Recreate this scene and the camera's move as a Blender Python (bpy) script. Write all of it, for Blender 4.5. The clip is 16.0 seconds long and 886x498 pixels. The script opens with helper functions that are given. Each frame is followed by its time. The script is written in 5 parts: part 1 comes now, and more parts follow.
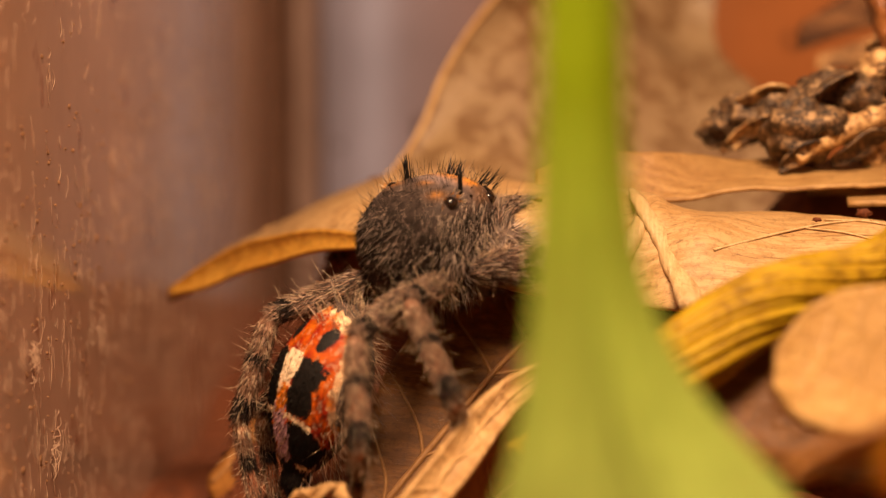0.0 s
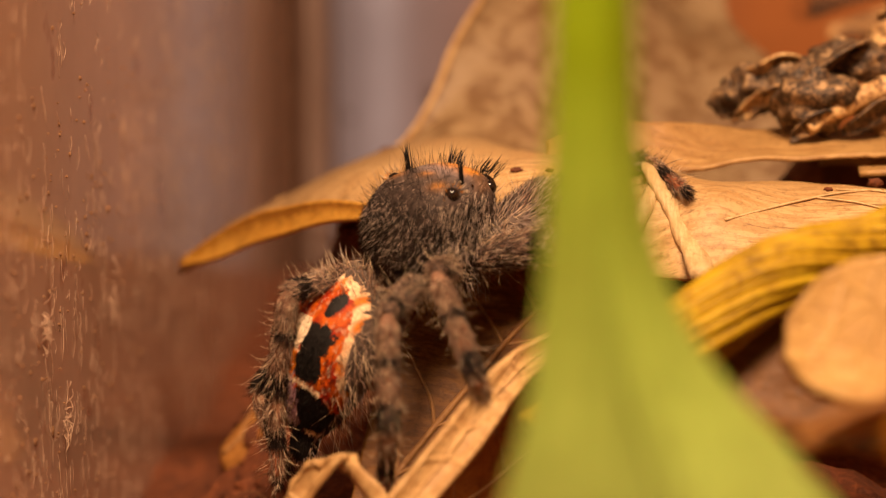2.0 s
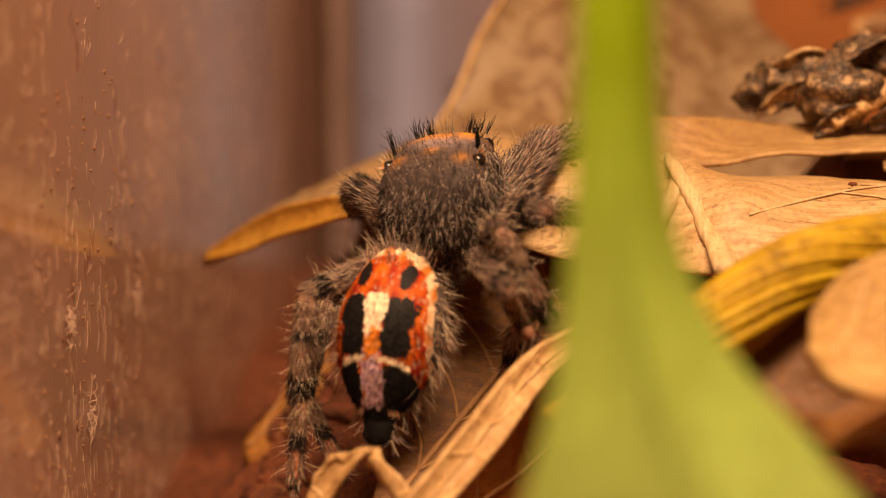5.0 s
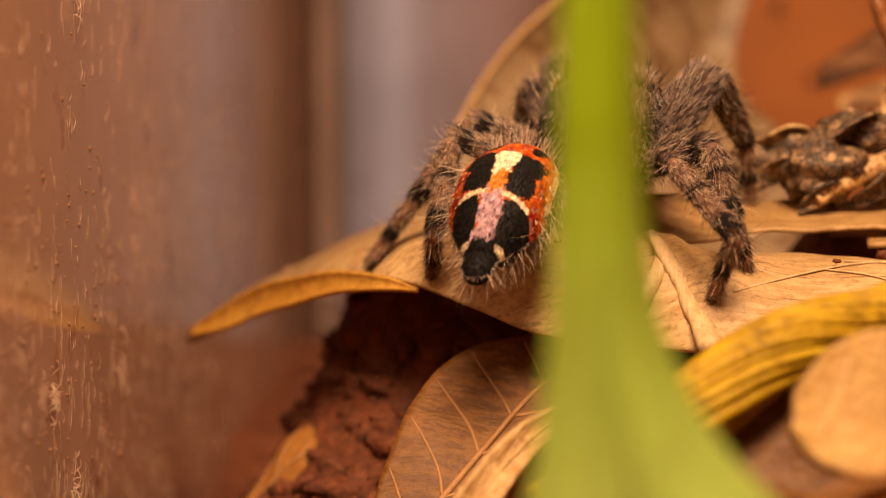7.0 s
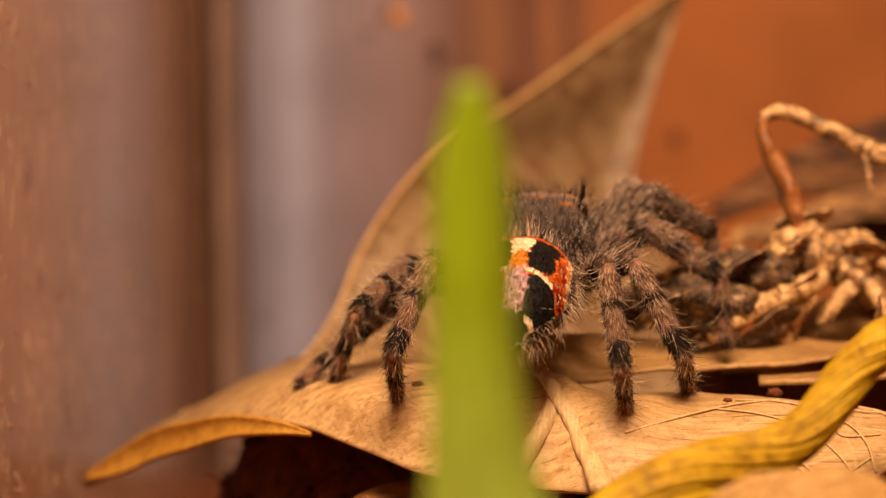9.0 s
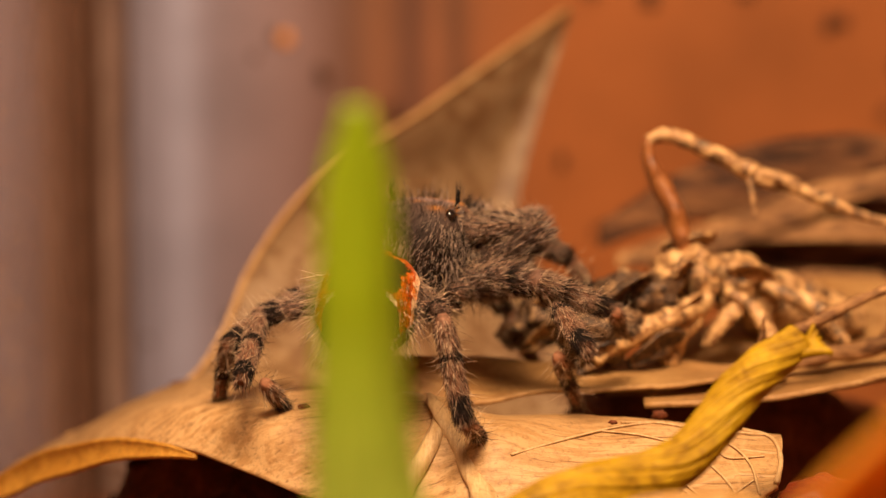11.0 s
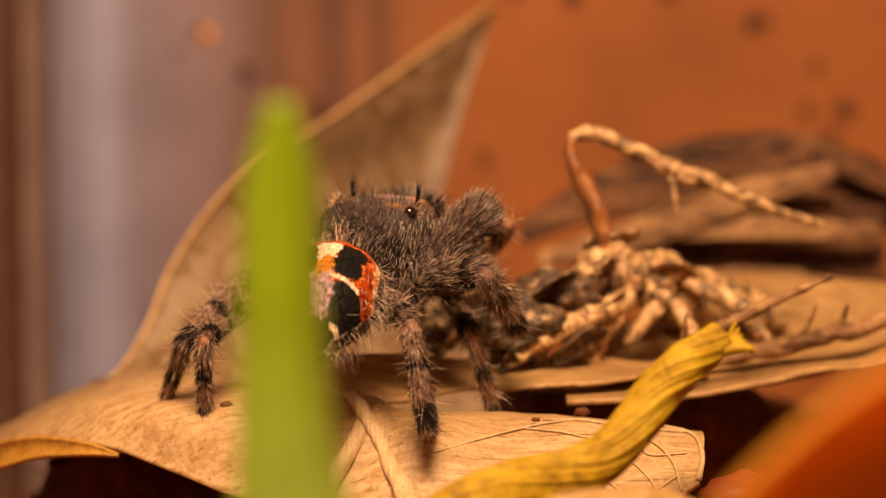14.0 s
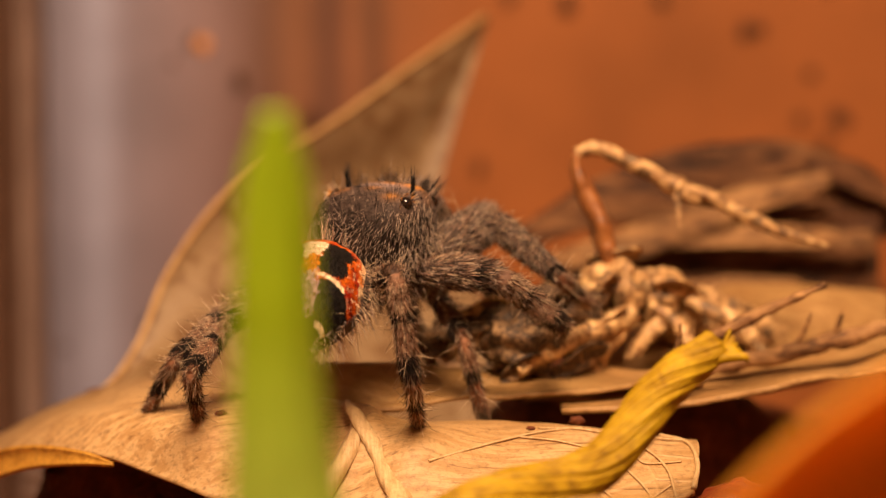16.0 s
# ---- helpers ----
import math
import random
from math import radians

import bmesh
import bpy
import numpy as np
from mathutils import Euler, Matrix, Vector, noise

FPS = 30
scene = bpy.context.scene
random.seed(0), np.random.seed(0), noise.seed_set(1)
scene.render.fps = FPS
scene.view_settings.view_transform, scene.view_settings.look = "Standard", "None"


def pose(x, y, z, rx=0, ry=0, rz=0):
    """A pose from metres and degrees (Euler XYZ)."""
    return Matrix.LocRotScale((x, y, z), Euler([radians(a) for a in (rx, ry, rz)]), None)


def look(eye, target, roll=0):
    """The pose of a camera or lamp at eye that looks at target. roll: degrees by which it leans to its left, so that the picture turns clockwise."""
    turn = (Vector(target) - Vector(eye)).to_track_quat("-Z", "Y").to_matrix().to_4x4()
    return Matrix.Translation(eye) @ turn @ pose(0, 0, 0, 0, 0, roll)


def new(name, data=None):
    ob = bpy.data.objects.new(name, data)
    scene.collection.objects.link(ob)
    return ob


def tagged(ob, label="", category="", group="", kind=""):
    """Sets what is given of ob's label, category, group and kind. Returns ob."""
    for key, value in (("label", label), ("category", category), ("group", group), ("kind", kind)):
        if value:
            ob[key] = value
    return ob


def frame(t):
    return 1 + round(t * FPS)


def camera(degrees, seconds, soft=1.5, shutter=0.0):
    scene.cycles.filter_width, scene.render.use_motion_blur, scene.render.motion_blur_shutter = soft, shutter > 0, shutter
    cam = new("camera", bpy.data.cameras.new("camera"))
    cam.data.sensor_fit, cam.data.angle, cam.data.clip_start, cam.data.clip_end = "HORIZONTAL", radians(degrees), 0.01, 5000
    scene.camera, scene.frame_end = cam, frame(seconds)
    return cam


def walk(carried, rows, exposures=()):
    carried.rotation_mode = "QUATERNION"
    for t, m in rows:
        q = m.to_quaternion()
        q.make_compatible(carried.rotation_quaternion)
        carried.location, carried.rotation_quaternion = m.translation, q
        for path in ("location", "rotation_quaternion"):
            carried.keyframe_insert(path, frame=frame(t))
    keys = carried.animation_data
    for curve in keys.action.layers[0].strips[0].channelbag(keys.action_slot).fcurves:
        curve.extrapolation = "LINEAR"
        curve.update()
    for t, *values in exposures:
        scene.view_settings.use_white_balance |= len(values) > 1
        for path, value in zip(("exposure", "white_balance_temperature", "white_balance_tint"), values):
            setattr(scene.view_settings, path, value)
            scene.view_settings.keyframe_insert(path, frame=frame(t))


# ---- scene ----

cam = camera(20.0, 16.0, soft=1.2)
cam.data.dof.use_dof = True
cam.data.dof.focus_distance = 0.0873
cam.data.dof.aperture_fstop = 43.0
EYE = (0.0, 0.0, 0.034)
# seconds, yaw, pitch, roll
PATH = [(0, 3.65, -11.62, 0.11), (0.5, 3.62, -11.68, 0.10), (1, 3.53, -11.70, -0.06), (1.5, 3.75, -12.09, -0.09),
        (2, 3.91, -12.29, -0.08), (2.5, 4.23, -12.32, -0.09), (3, 4.38, -12.42, -0.06), (5.5, 4.53, -12.42, -0.12),
        (6, 4.94, -12.15, -0.26), (6.5, 4.94, -11.65, -0.10), (7, 4.11, -10.67, -0.03), (7.5, 0.92, -9.23, -0.08),
        (8, -1.06, -8.49, -0.13), (8.5, -0.61, -8.02, -0.24), (9, 1.61, -7.40, -0.43), (9.5, 0.64, -7.35, -0.24),
        (10, -1.12, -6.96, -0.02), (12.5, -0.80, -6.88, 0.09), (13, -1.14, -7.00, 0.12), (13.5, -2.02, -7.00, 0.26),
        (14, -2.78, -6.95, 0.27), (14.5, -3.00, -7.00, 0.38), (15, -2.94, -6.98, 0.26), (15.5, -2.79, -6.84, 0.21),
        (16, -2.90, -6.75, 0.23)]
# the eye drifts a little to the right and up while it follows: seconds, millimetres
DRIFT = [(0, 0, 0), (6.0, 0, 0), (6.5, 0.05, 0.05), (7.0, 0.2, 0.2), (7.5, 0.7, 0.7), (8.0, 1.1, 1.1), (9.0, 1.2, 1.2), (16.0, 1.2, 1.2)]


def drift(t):
    for (t0, x0, z0), (t1, x1, z1) in zip(DRIFT, DRIFT[1:]):
        if t <= t1:
            f = (t - t0) / (t1 - t0)
            return x0 + (x1 - x0) * f, z0 + (z1 - z0) * f


def eye_pose(t, yaw, pitch, roll):
    dx, dz = drift(t)
    turned = pose(EYE[0] + dx * 0.001, EYE[1], EYE[2] + dz * 0.001, 0, 0, yaw + math.degrees(dx / 90))
    return turned @ pose(0, 0, 0, 90 + pitch - math.degrees(dz / 90)) @ pose(0, 0, 0, 0, 0, roll)


walk(cam, [(t, eye_pose(t, yaw, pitch, roll)) for t, yaw, pitch, roll in PATH])

# ---- light: a warm lamp over the open top of the tank, a weak warm room ----
world = bpy.data.worlds.new("room")
scene.world = world
world.use_nodes = True
world.node_tree.nodes["Background"].inputs[0].default_value = (1.0, 0.62, 0.37, 1)
world.node_tree.nodes["Background"].inputs[1].default_value = 0.165


def area_lamp(name, eye, target, size, power, colour):
    data = bpy.data.lights.new(name, "AREA")
    data.shape, data.size, data.size_y, data.energy, data.color = "RECTANGLE", size[0], size[1], power, colour
    ob = new(name, data)
    ob.matrix_world = look(eye, target)
    return ob


area_lamp("tank_lamp", (0.004, 0.022, 0.122), (-0.004, 0.088, 0.015), (0.050, 0.036), 0.405, (1.0, 0.655, 0.40))
scene.view_settings.exposure = 0.0

# ---- helpers: all shapes are worked out in millimetres ----
MM = 0.001


def mesh_of(name, verts, faces, material, smooth=True, colours=None):
    me = bpy.data.meshes.new(name)
    me.from_pydata([tuple(float(c) * MM for c in v) for v in verts], [], [tuple(f) for f in faces])
    me.materials.append(material)
    if smooth:
        me.polygons.foreach_set("use_smooth", [True] * len(me.polygons))
    if colours is not None:
        layer = me.color_attributes.new("Col", "FLOAT_COLOR", "POINT")
        flat = np.ones((len(verts), 4), dtype=np.float32)
        flat[:, :3] = np.array(colours)[:, :3]
        layer.data.foreach_set("color", flat.ravel())
    me.update()
    return me


def thing(name, label, category, at=(0, 0, 0), group="", kind=""):
    ob = new(name)
    ob.empty_display_size = 0.002
    ob.location = Vector(at) * MM
    return tagged(ob, label, category, group, kind)


def part(name, shape, material, parent=None, label="", smooth=True):
    """shape: (verts, faces) or (verts, faces, colours), in millimetres."""
    ob = new(name, mesh_of(name, shape[0], shape[1], material, smooth, shape[2] if len(shape) > 2 else None))
    ob.parent = parent
    return tagged(ob, label) if label else ob


def joined(*shapes):
    verts, faces, cols = [], [], []
    for s in shapes:
        n = len(verts)
        verts += [tuple(v) for v in s[0]]
        faces += [tuple(i + n for i in f) for f in s[1]]
        if len(s) > 2:
            cols += [tuple(c) for c in s[2]]
    return (verts, faces, cols) if cols else (verts, faces)


def spline(points, n):
    """n + 1 points of a Catmull-Rom curve through the rows of points (any number of columns)."""
    p = np.array(points, dtype=float)
    p = np.vstack([2 * p[0] - p[1], p, 2 * p[-1] - p[-2]])
    out = []
    for k in range(n + 1):
        s = k / n * (len(p) - 3)
        i = min(int(s), len(p) - 4)
        f = s - i
        a, b, c, d = p[i], p[i + 1], p[i + 2], p[i + 3]
        out.append(0.5 * (2 * b + (c - a) * f + (2 * a - 5 * b + 4 * c - d) * f * f + (3 * b - a - 3 * c + d) * f ** 3))
    return np.array(out)


def unit(v):
    v = np.array(v, dtype=float)
    return v / max(1e-9, np.linalg.norm(v))


def fuzz(p, scale, seed=0.0):
    return noise.noise(Vector((p[0] * scale + seed, p[1] * scale - seed, p[2] * scale + 2 * seed)))


def tube(points, radii, n=24, sides=10, rough=0.0, seed=0.0, flat=1.0):
    """A closed, tapered, uneven tube through points."""
    c = spline([list(p) + [r] for p, r in zip(points, radii)], n)
    verts, faces = [], []
    side = None
    for i in range(n + 1):
        tan = unit(c[min(i + 1, n), :3] - c[max(i - 1, 0), :3])
        if side is None:
            side = unit(np.cross(tan, (0.31, 0.2, 0.93)))
        side = unit(side - tan * np.dot(side, tan))
        other = np.cross(tan, side)
        for k in range(sides):
            a = 2 * math.pi * k / sides
            d = side * math.cos(a) + other * math.sin(a) * flat
            q = c[i, :3] + d * c[i, 3]
            verts.append(q + d * c[i, 3] * rough * fuzz(q, 1.6, seed))
    for i in range(n):
        for k in range(sides):
            k2 = (k + 1) % sides
            faces.append((i * sides + k, i * sides + k2, (i + 1) * sides + k2, (i + 1) * sides + k))
    verts += [c[0, :3], c[n, :3]]
    for k in range(sides):
        k2 = (k + 1) % sides
        faces.append((len(verts) - 2, k2, k))
        faces.append((len(verts) - 1, n * sides + k, n * sides + k2))
    return verts, faces


def sheet(place, nu, nv, thick):
    """A leaf-like shell: place(u, v) gives points, u and v from 0 to 1; thick in millimetres."""
    g = np.array([[place(i / nu, j / nv) for i in range(nu + 1)] for j in range(nv + 1)], dtype=float)
    du, dv = np.gradient(g, axis=1), np.gradient(g, axis=0)
    nor = np.cross(du, dv)
    nor /= np.maximum(1e-9, np.linalg.norm(nor, axis=2, keepdims=True))
    top, bot = (g + nor * thick / 2).reshape(-1, 3), (g - nor * thick / 2).reshape(-1, 3)
    m = len(top)
    at = lambda j, i: j * (nu + 1) + i
    faces = []
    for j in range(nv):
        for i in range(nu):
            f = (at(j, i), at(j, i + 1), at(j + 1, i + 1), at(j + 1, i))
            faces.append(f)
            faces.append(tuple(m + q for q in reversed(f)))
    rim = [at(0, i) for i in range(nu)] + [at(j, nu) for j in range(nv)] + [at(nv, i) for i in range(nu, 0, -1)] + [at(j, 0) for j in range(nv, 0, -1)]
    for a, b in zip(rim, rim[1:] + rim[:1]):
        faces.append((b, a, m + a, m + b))
    return list(top) + list(bot), faces


def ribbon(spine, sides_, widths, nu=14, nv=40, thick=0.15, curl=0.0, wave=0.0, seed=0.0, ridge=0.0, fold=0.0):
    """A leaf or blade along a spine; sides_: its cross direction at each spine point; curl lifts both margins, ridge the middle, fold one margin."""
    c = spline([list(p) + list(s) + [w] for p, s, w in zip(spine, sides_, widths)], 64)

    def place(u, v):
        f = v * 64
        i = min(int(f), 63)
        q = c[i] * (1 - f + i) + c[i + 1] * (f - i)
        tan, side = unit(c[min(i + 2, 64), :3] - c[max(i - 1, 0), :3]), unit(q[3:6])
        nor = unit(np.cross(side, tan))
        s = 2 * u - 1
        w = max(q[6], 0.02)
        p = q[:3] + side * s * w * (1 + 0.10 * wave * fuzz((v * 6, s * 0.5, 0), 1.3, seed + 3))
        lift = curl * w * (s * s) + ridge * math.exp(-(s / 0.12) ** 2) + fold * w * max(0.0, s - 0.25) ** 1.4
        return p + nor * (lift + wave * w * 0.25 * fuzz(p, 0.35, seed) + wave * 0.05 * fuzz(p, 1.7, seed))

    return sheet(place, nu, nv, thick)


def hairs(roots, tints, r=0.012):
    """Tapered, slightly bent hairs, six faces each. roots: (place, direction, length)."""
    n = len(roots)
    p = np.array([q[0] for q in roots], dtype=float)
    d = np.array([q[1] for q in roots], dtype=float)
    d /= np.linalg.norm(d, axis=1, keepdims=True)
    ln = np.array([q[2] for q in roots], dtype=float)[:, None]
    a = np.cross(d, (0.3, 0.5, 0.8))
    a /= np.maximum(1e-9, np.linalg.norm(a, axis=1, keepdims=True))
    b = np.cross(d, a)
    droop = np.random.uniform(-0.14, 0.14, (n, 3)) * ln
    out = np.zeros((n, 7, 3))
    for k in range(3):
        w = a * math.cos(k * 2.0944) + b * math.sin(k * 2.0944)
        out[:, k] = p + w * r
        out[:, 3 + k] = p + d * ln * 0.55 + w * r * 0.72
    out[:, 6] = p + d * ln + droop
    faces = []
    for i in range(n):
        o = 7 * i
        for k, k2 in ((0, 1), (1, 2), (2, 0)):
            faces.append((o + k, o + k2, o + 3 + k2, o + 3 + k))
            faces.append((o + 3 + k, o + 3 + k2, o + 6))
    return list(out.reshape(-1, 3)), faces, [t for t in tints for _ in range(7)]


def blob(centre, size, nu=24, nv=16, rough=0.0, seed=0.0, shape=None):
    """An uneven ellipsoid; shape(x, y, z) may bend the unit ball's points."""
    verts, faces = [], []
    for j in range(nv + 1):
        e = math.pi * (j / nv - 0.5)
        for i in range(nu):
            a = 2 * math.pi * i / nu
            p = np.array((math.cos(a) * math.cos(e), math.sin(a) * math.cos(e), math.sin(e)))
            if shape:
                p = np.array(shape(*p))
            p = p * np.array(size)
            verts.append(p * (1 + rough * fuzz(p, 2.2 / max(size), seed) + 0.5 * rough * fuzz(p, 6 / max(size), seed)) + np.array(centre))
    for j in range(nv):
        for i in range(nu):
            i2 = (i + 1) % nu
            faces.append((j * nu + i, j * nu + i2, (j + 1) * nu + i2, (j + 1) * nu + i))
    return verts, faces


def slab(x0, x1, y0, y1, z0, z1):
    v = [(x, y, z) for x in (x0, x1) for y in (y0, y1) for z in (z0, z1)]
    return v, [(0, 1, 3, 2), (4, 6, 7, 5), (0, 4, 5, 1), (2, 3, 7, 6), (0, 2, 6, 4), (1, 5, 7, 3)]


# ---- materials; texture scales are per millimetre ----
def base_material(name, rough=0.6, spec=0.4):
    m = bpy.data.materials.new(name)
    m.use_nodes = True
    nt = m.node_tree
    b = nt.nodes["Principled BSDF"]
    b.inputs["Roughness"].default_value = rough
    b.inputs["Specular IOR Level"].default_value = spec
    return m, nt, b


def coords(nt, stretch=(1, 1, 1)):
    tc = nt.nodes.new("ShaderNodeTexCoord")
    mp = nt.nodes.new("ShaderNodeMapping")
    mp.inputs["Scale"].default_value = [1000 * s for s in stretch]
    nt.links.new(tc.outputs["Object"], mp.inputs["Vector"])
    return mp.outputs[0]


def noise_node(nt, vec, scale, detail=4, rough=0.6, distort=0.0):
    n = nt.nodes.new("ShaderNodeTexNoise")
    n.inputs["Scale"].default_value, n.inputs["Detail"].default_value = scale, detail
    n.inputs["Roughness"].default_value, n.inputs["Distortion"].default_value = rough, distort
    nt.links.new(vec, n.inputs["Vector"])
    return n.outputs["Fac"]


def ramp(nt, fac, stops):
    r = nt.nodes.new("ShaderNodeValToRGB")
    e = r.color_ramp.elements
    while len(e) < len(stops):
        e.new(0.5)
    for el, (at, col) in zip(e, stops):
        el.position, el.color = at, (*col, 1) if len(col) == 3 else col
    nt.links.new(fac, r.inputs[0])
    return r.outputs[0]


def mixed(nt, fac, a, b, how="MIX"):
    n = nt.nodes.new("ShaderNodeMix")
    n.data_type, n.blend_type = "RGBA", how
    for sock, val in ((n.inputs[0], fac), (n.inputs[6], a), (n.inputs[7], b)):
        if isinstance(val, (int, float)):
            sock.default_value = val
        elif isinstance(val, tuple):
            sock.default_value = (*val, 1)
        else:
            nt.links.new(val, sock)
    return n.outputs[2]


def math_node(nt, how, a, b=0.0, clamp=False):
    n = nt.nodes.new("ShaderNodeMath")
    n.operation, n.use_clamp = how, clamp
    for sock, val in zip(n.inputs, (a, b)):
        if isinstance(val, (int, float)):
            sock.default_value = val
        else:
            nt.links.new(val, sock)
    return n.outputs[0]


def bump(nt, b, height, depth, strength=0.6):
    n = nt.nodes.new("ShaderNodeBump")
    n.inputs["Strength"].default_value, n.inputs["Distance"].default_value = strength, depth * MM
    nt.links.new(height, n.inputs["Height"])
    nt.links.new(n.outputs[0], b.inputs["Normal"])


def leaf_material(name, pale, mid, dark, grain=(1, 1, 1), veins=0.0, spots=0.35, rough=0.55, thin=0.0, vein_scale=0.55, vein_from=None, dashes=0.0, far_shade_spots=None):
    """Dry leaf: two tones, fibres along the grain, a net of veins, brown specks, some light through it; a far part may
    have shade put into its colour, and more spots.
    """
    m, nt, b = base_material(name, rough)
    v, vs = coords(nt), coords(nt, grain)
    broad = noise_node(nt, v, 0.16, 5, 0.6, 0.6)
    fibre = noise_node(nt, vs, 1.9, 5, 0.65)
    col = ramp(nt, broad, [(0.30, mid), (0.58, pale)])
    col = mixed(nt, math_node(nt, "MULTIPLY", ramp(nt, fibre, [(0.42, (1, 1, 1)), (0.55, (0, 0, 0))]), 0.85), col, mid)
    fine = noise_node(nt, v, 5.0, 4, 0.7)
    col = mixed(nt, math_node(nt, "MULTIPLY", ramp(nt, fine, [(0.30, (1, 1, 1)), (0.50, (0, 0, 0))]), 0.45), col, dark)
    speck = ramp(nt, noise_node(nt, v, 1.1, 6, 0.7, 0.4), [(0.60, (0, 0, 0)), (0.70, (1, 1, 1))])
    col = mixed(nt, math_node(nt, "MULTIPLY", speck, spots), col, dark)
    height = fibre
    if dashes:
        long = noise_node(nt, coords(nt, (0.35, 5.0, 2.0)), 1.3, 3, 0.6)
        dash = ramp(nt, long, [(0.60, (0, 0, 0)), (0.68, (1, 1, 1))])
        col = mixed(nt, math_node(nt, "MULTIPLY", dash, dashes), col, dark)
    if far_shade_spots:
        sp = nt.nodes.new("ShaderNodeSeparateXYZ")
        nt.links.new(v, sp.inputs[0])
        mr = nt.nodes.new("ShaderNodeMapRange")
        mr.inputs[1].default_value, mr.inputs[2].default_value = far_shade_spots
        nt.links.new(sp.outputs[1], mr.inputs[0])
        blot = ramp(nt, noise_node(nt, v, 0.75, 5, 0.7, 0.5), [(0.47, (0, 0, 0)), (0.56, (1, 1, 1))])
        # shade of the far, upturned end, mixed into the colour; the blots are its own
        col = mixed(nt, math_node(nt, "MULTIPLY", mr.outputs[0], 0.88), col, tuple(0.45 * c + 0.05 for c in mid))
        col = mixed(nt, math_node(nt, "MULTIPLY", math_node(nt, "MULTIPLY", blot, mr.outputs[0]), 0.7), col, dark)
    if veins:
        vo = nt.nodes.new("ShaderNodeTexVoronoi")
        vo.feature = "DISTANCE_TO_EDGE"
        vo.inputs["Scale"].default_value = vein_scale
        warp = nt.nodes.new("ShaderNodeTexNoise")
        warp.inputs["Scale"].default_value = 0.6
        nt.links.new(v, warp.inputs["Vector"])
        nt.links.new(mixed(nt, 0.35, v, warp.outputs["Color"], "ADD"), vo.inputs["Vector"])
        net = ramp(nt, vo.outputs["Distance"], [(0.0, (1, 1, 1)), (0.07, (0, 0, 0))])
        if vein_from:
            sp = nt.nodes.new("ShaderNodeSeparateXYZ")
            nt.links.new(v, sp.inputs[0])
            mr = nt.nodes.new("ShaderNodeMapRange")
            mr.inputs[1].default_value, mr.inputs[2].default_value = vein_from
            nt.links.new(sp.outputs[0], mr.inputs[0])
            net = math_node(nt, "MULTIPLY", net, mr.outputs[0])
        col = mixed(nt, math_node(nt, "MULTIPLY", net, veins), col, tuple(min(1, c * 1.25) for c in pale))
        height = mixed(nt, 0.5, fibre, net)
    nt.links.new(col, b.inputs["Base Color"])
    bump(nt, b, height, 0.18)
    if thin:
        out = nt.nodes["Material Output"]
        tr = nt.nodes.new("ShaderNodeBsdfTranslucent")
        nt.links.new(mixed(nt, 1.0, col, (1.0, 0.72, 0.42), "MULTIPLY"), tr.inputs["Color"])
        mx = nt.nodes.new("ShaderNodeMixShader")
        mx.inputs[0].default_value = thin
        nt.links.new(b.outputs[0], mx.inputs[1])
        nt.links.new(tr.outputs[0], mx.inputs[2])
        nt.links.new(mx.outputs[0], out.inputs["Surface"])
    return m


def mottled(name, stops, scale=1.0, rough=0.7, depth=0.2, stretch=(1, 1, 1), detail=6, spec=0.3):
    m, nt, b = base_material(name, rough, spec)
    v = coords(nt, stretch)
    n1 = noise_node(nt, v, scale, detail, 0.68, 0.5)
    n2 = noise_node(nt, v, scale * 5, 3, 0.6)
    col = mixed(nt, 0.35, ramp(nt, n1, stops), ramp(nt, n2, stops))
    nt.links.new(col, b.inputs["Base Color"])
    bump(nt, b, mixed(nt, 0.4, n1, n2), depth)
    return m


def tinted(name, rough=0.6, spec=0.15, depth=0.03, grain=6.0):
    """Colours come with the mesh; a fine grain breaks them up."""
    m, nt, b = base_material(name, rough, spec)
    a = nt.nodes.new("ShaderNodeAttribute")
    a.attribute_name = "Col"
    n = noise_node(nt, coords(nt), grain, 4, 0.65)
    nt.links.new(mixed(nt, 1.0, a.outputs["Color"], ramp(nt, n, [(0.25, (0.45, 0.45, 0.45)), (0.7, (1.25, 1.25, 1.25))]), "MULTIPLY"), b.inputs["Base Color"])
    bump(nt, b, n, depth)
    return m


TAN_LEAF = leaf_material("tan_dry_leaf", (0.70, 0.475, 0.220), (0.50, 0.295, 0.110), (0.14, 0.06, 0.018), (0.3, 2.6, 1.0), 0.35, 0.45, 0.5, 0.32, 0.6, (8.0, 10.5), 0.6, (4.0, 17.0))
CURL_LEAF = leaf_material("curled_tan_leaf", (0.46, 0.275, 0.10), (0.29, 0.15, 0.046), (0.09, 0.04, 0.012), (0.4, 2.0, 1.0), 0.0, 0.4, 0.55, 0.12)
VEINED_LEAF = leaf_material("veined_dry_leaf", (0.27, 0.115, 0.024), (0.155, 0.060, 0.013), (0.05, 0.018, 0.005), (0.6, 2.2, 1), 0.0, 0.6, 0.5, 0.3)
PALE_LEAF = leaf_material("pale_dry_leaf", (0.54, 0.34, 0.14), (0.37, 0.20, 0.07), (0.15, 0.07, 0.02), (1, 1, 1), 0.35, 0.4, 0.6, 0.1)
ROUND_LEAF = leaf_material("rounded_dry_leaf", (0.50, 0.31, 0.10), (0.34, 0.185, 0.05), (0.15, 0.065, 0.015), (0.4, 2.2, 2.2), 0.12, 0.5, 0.55, 0.1, 0.9)
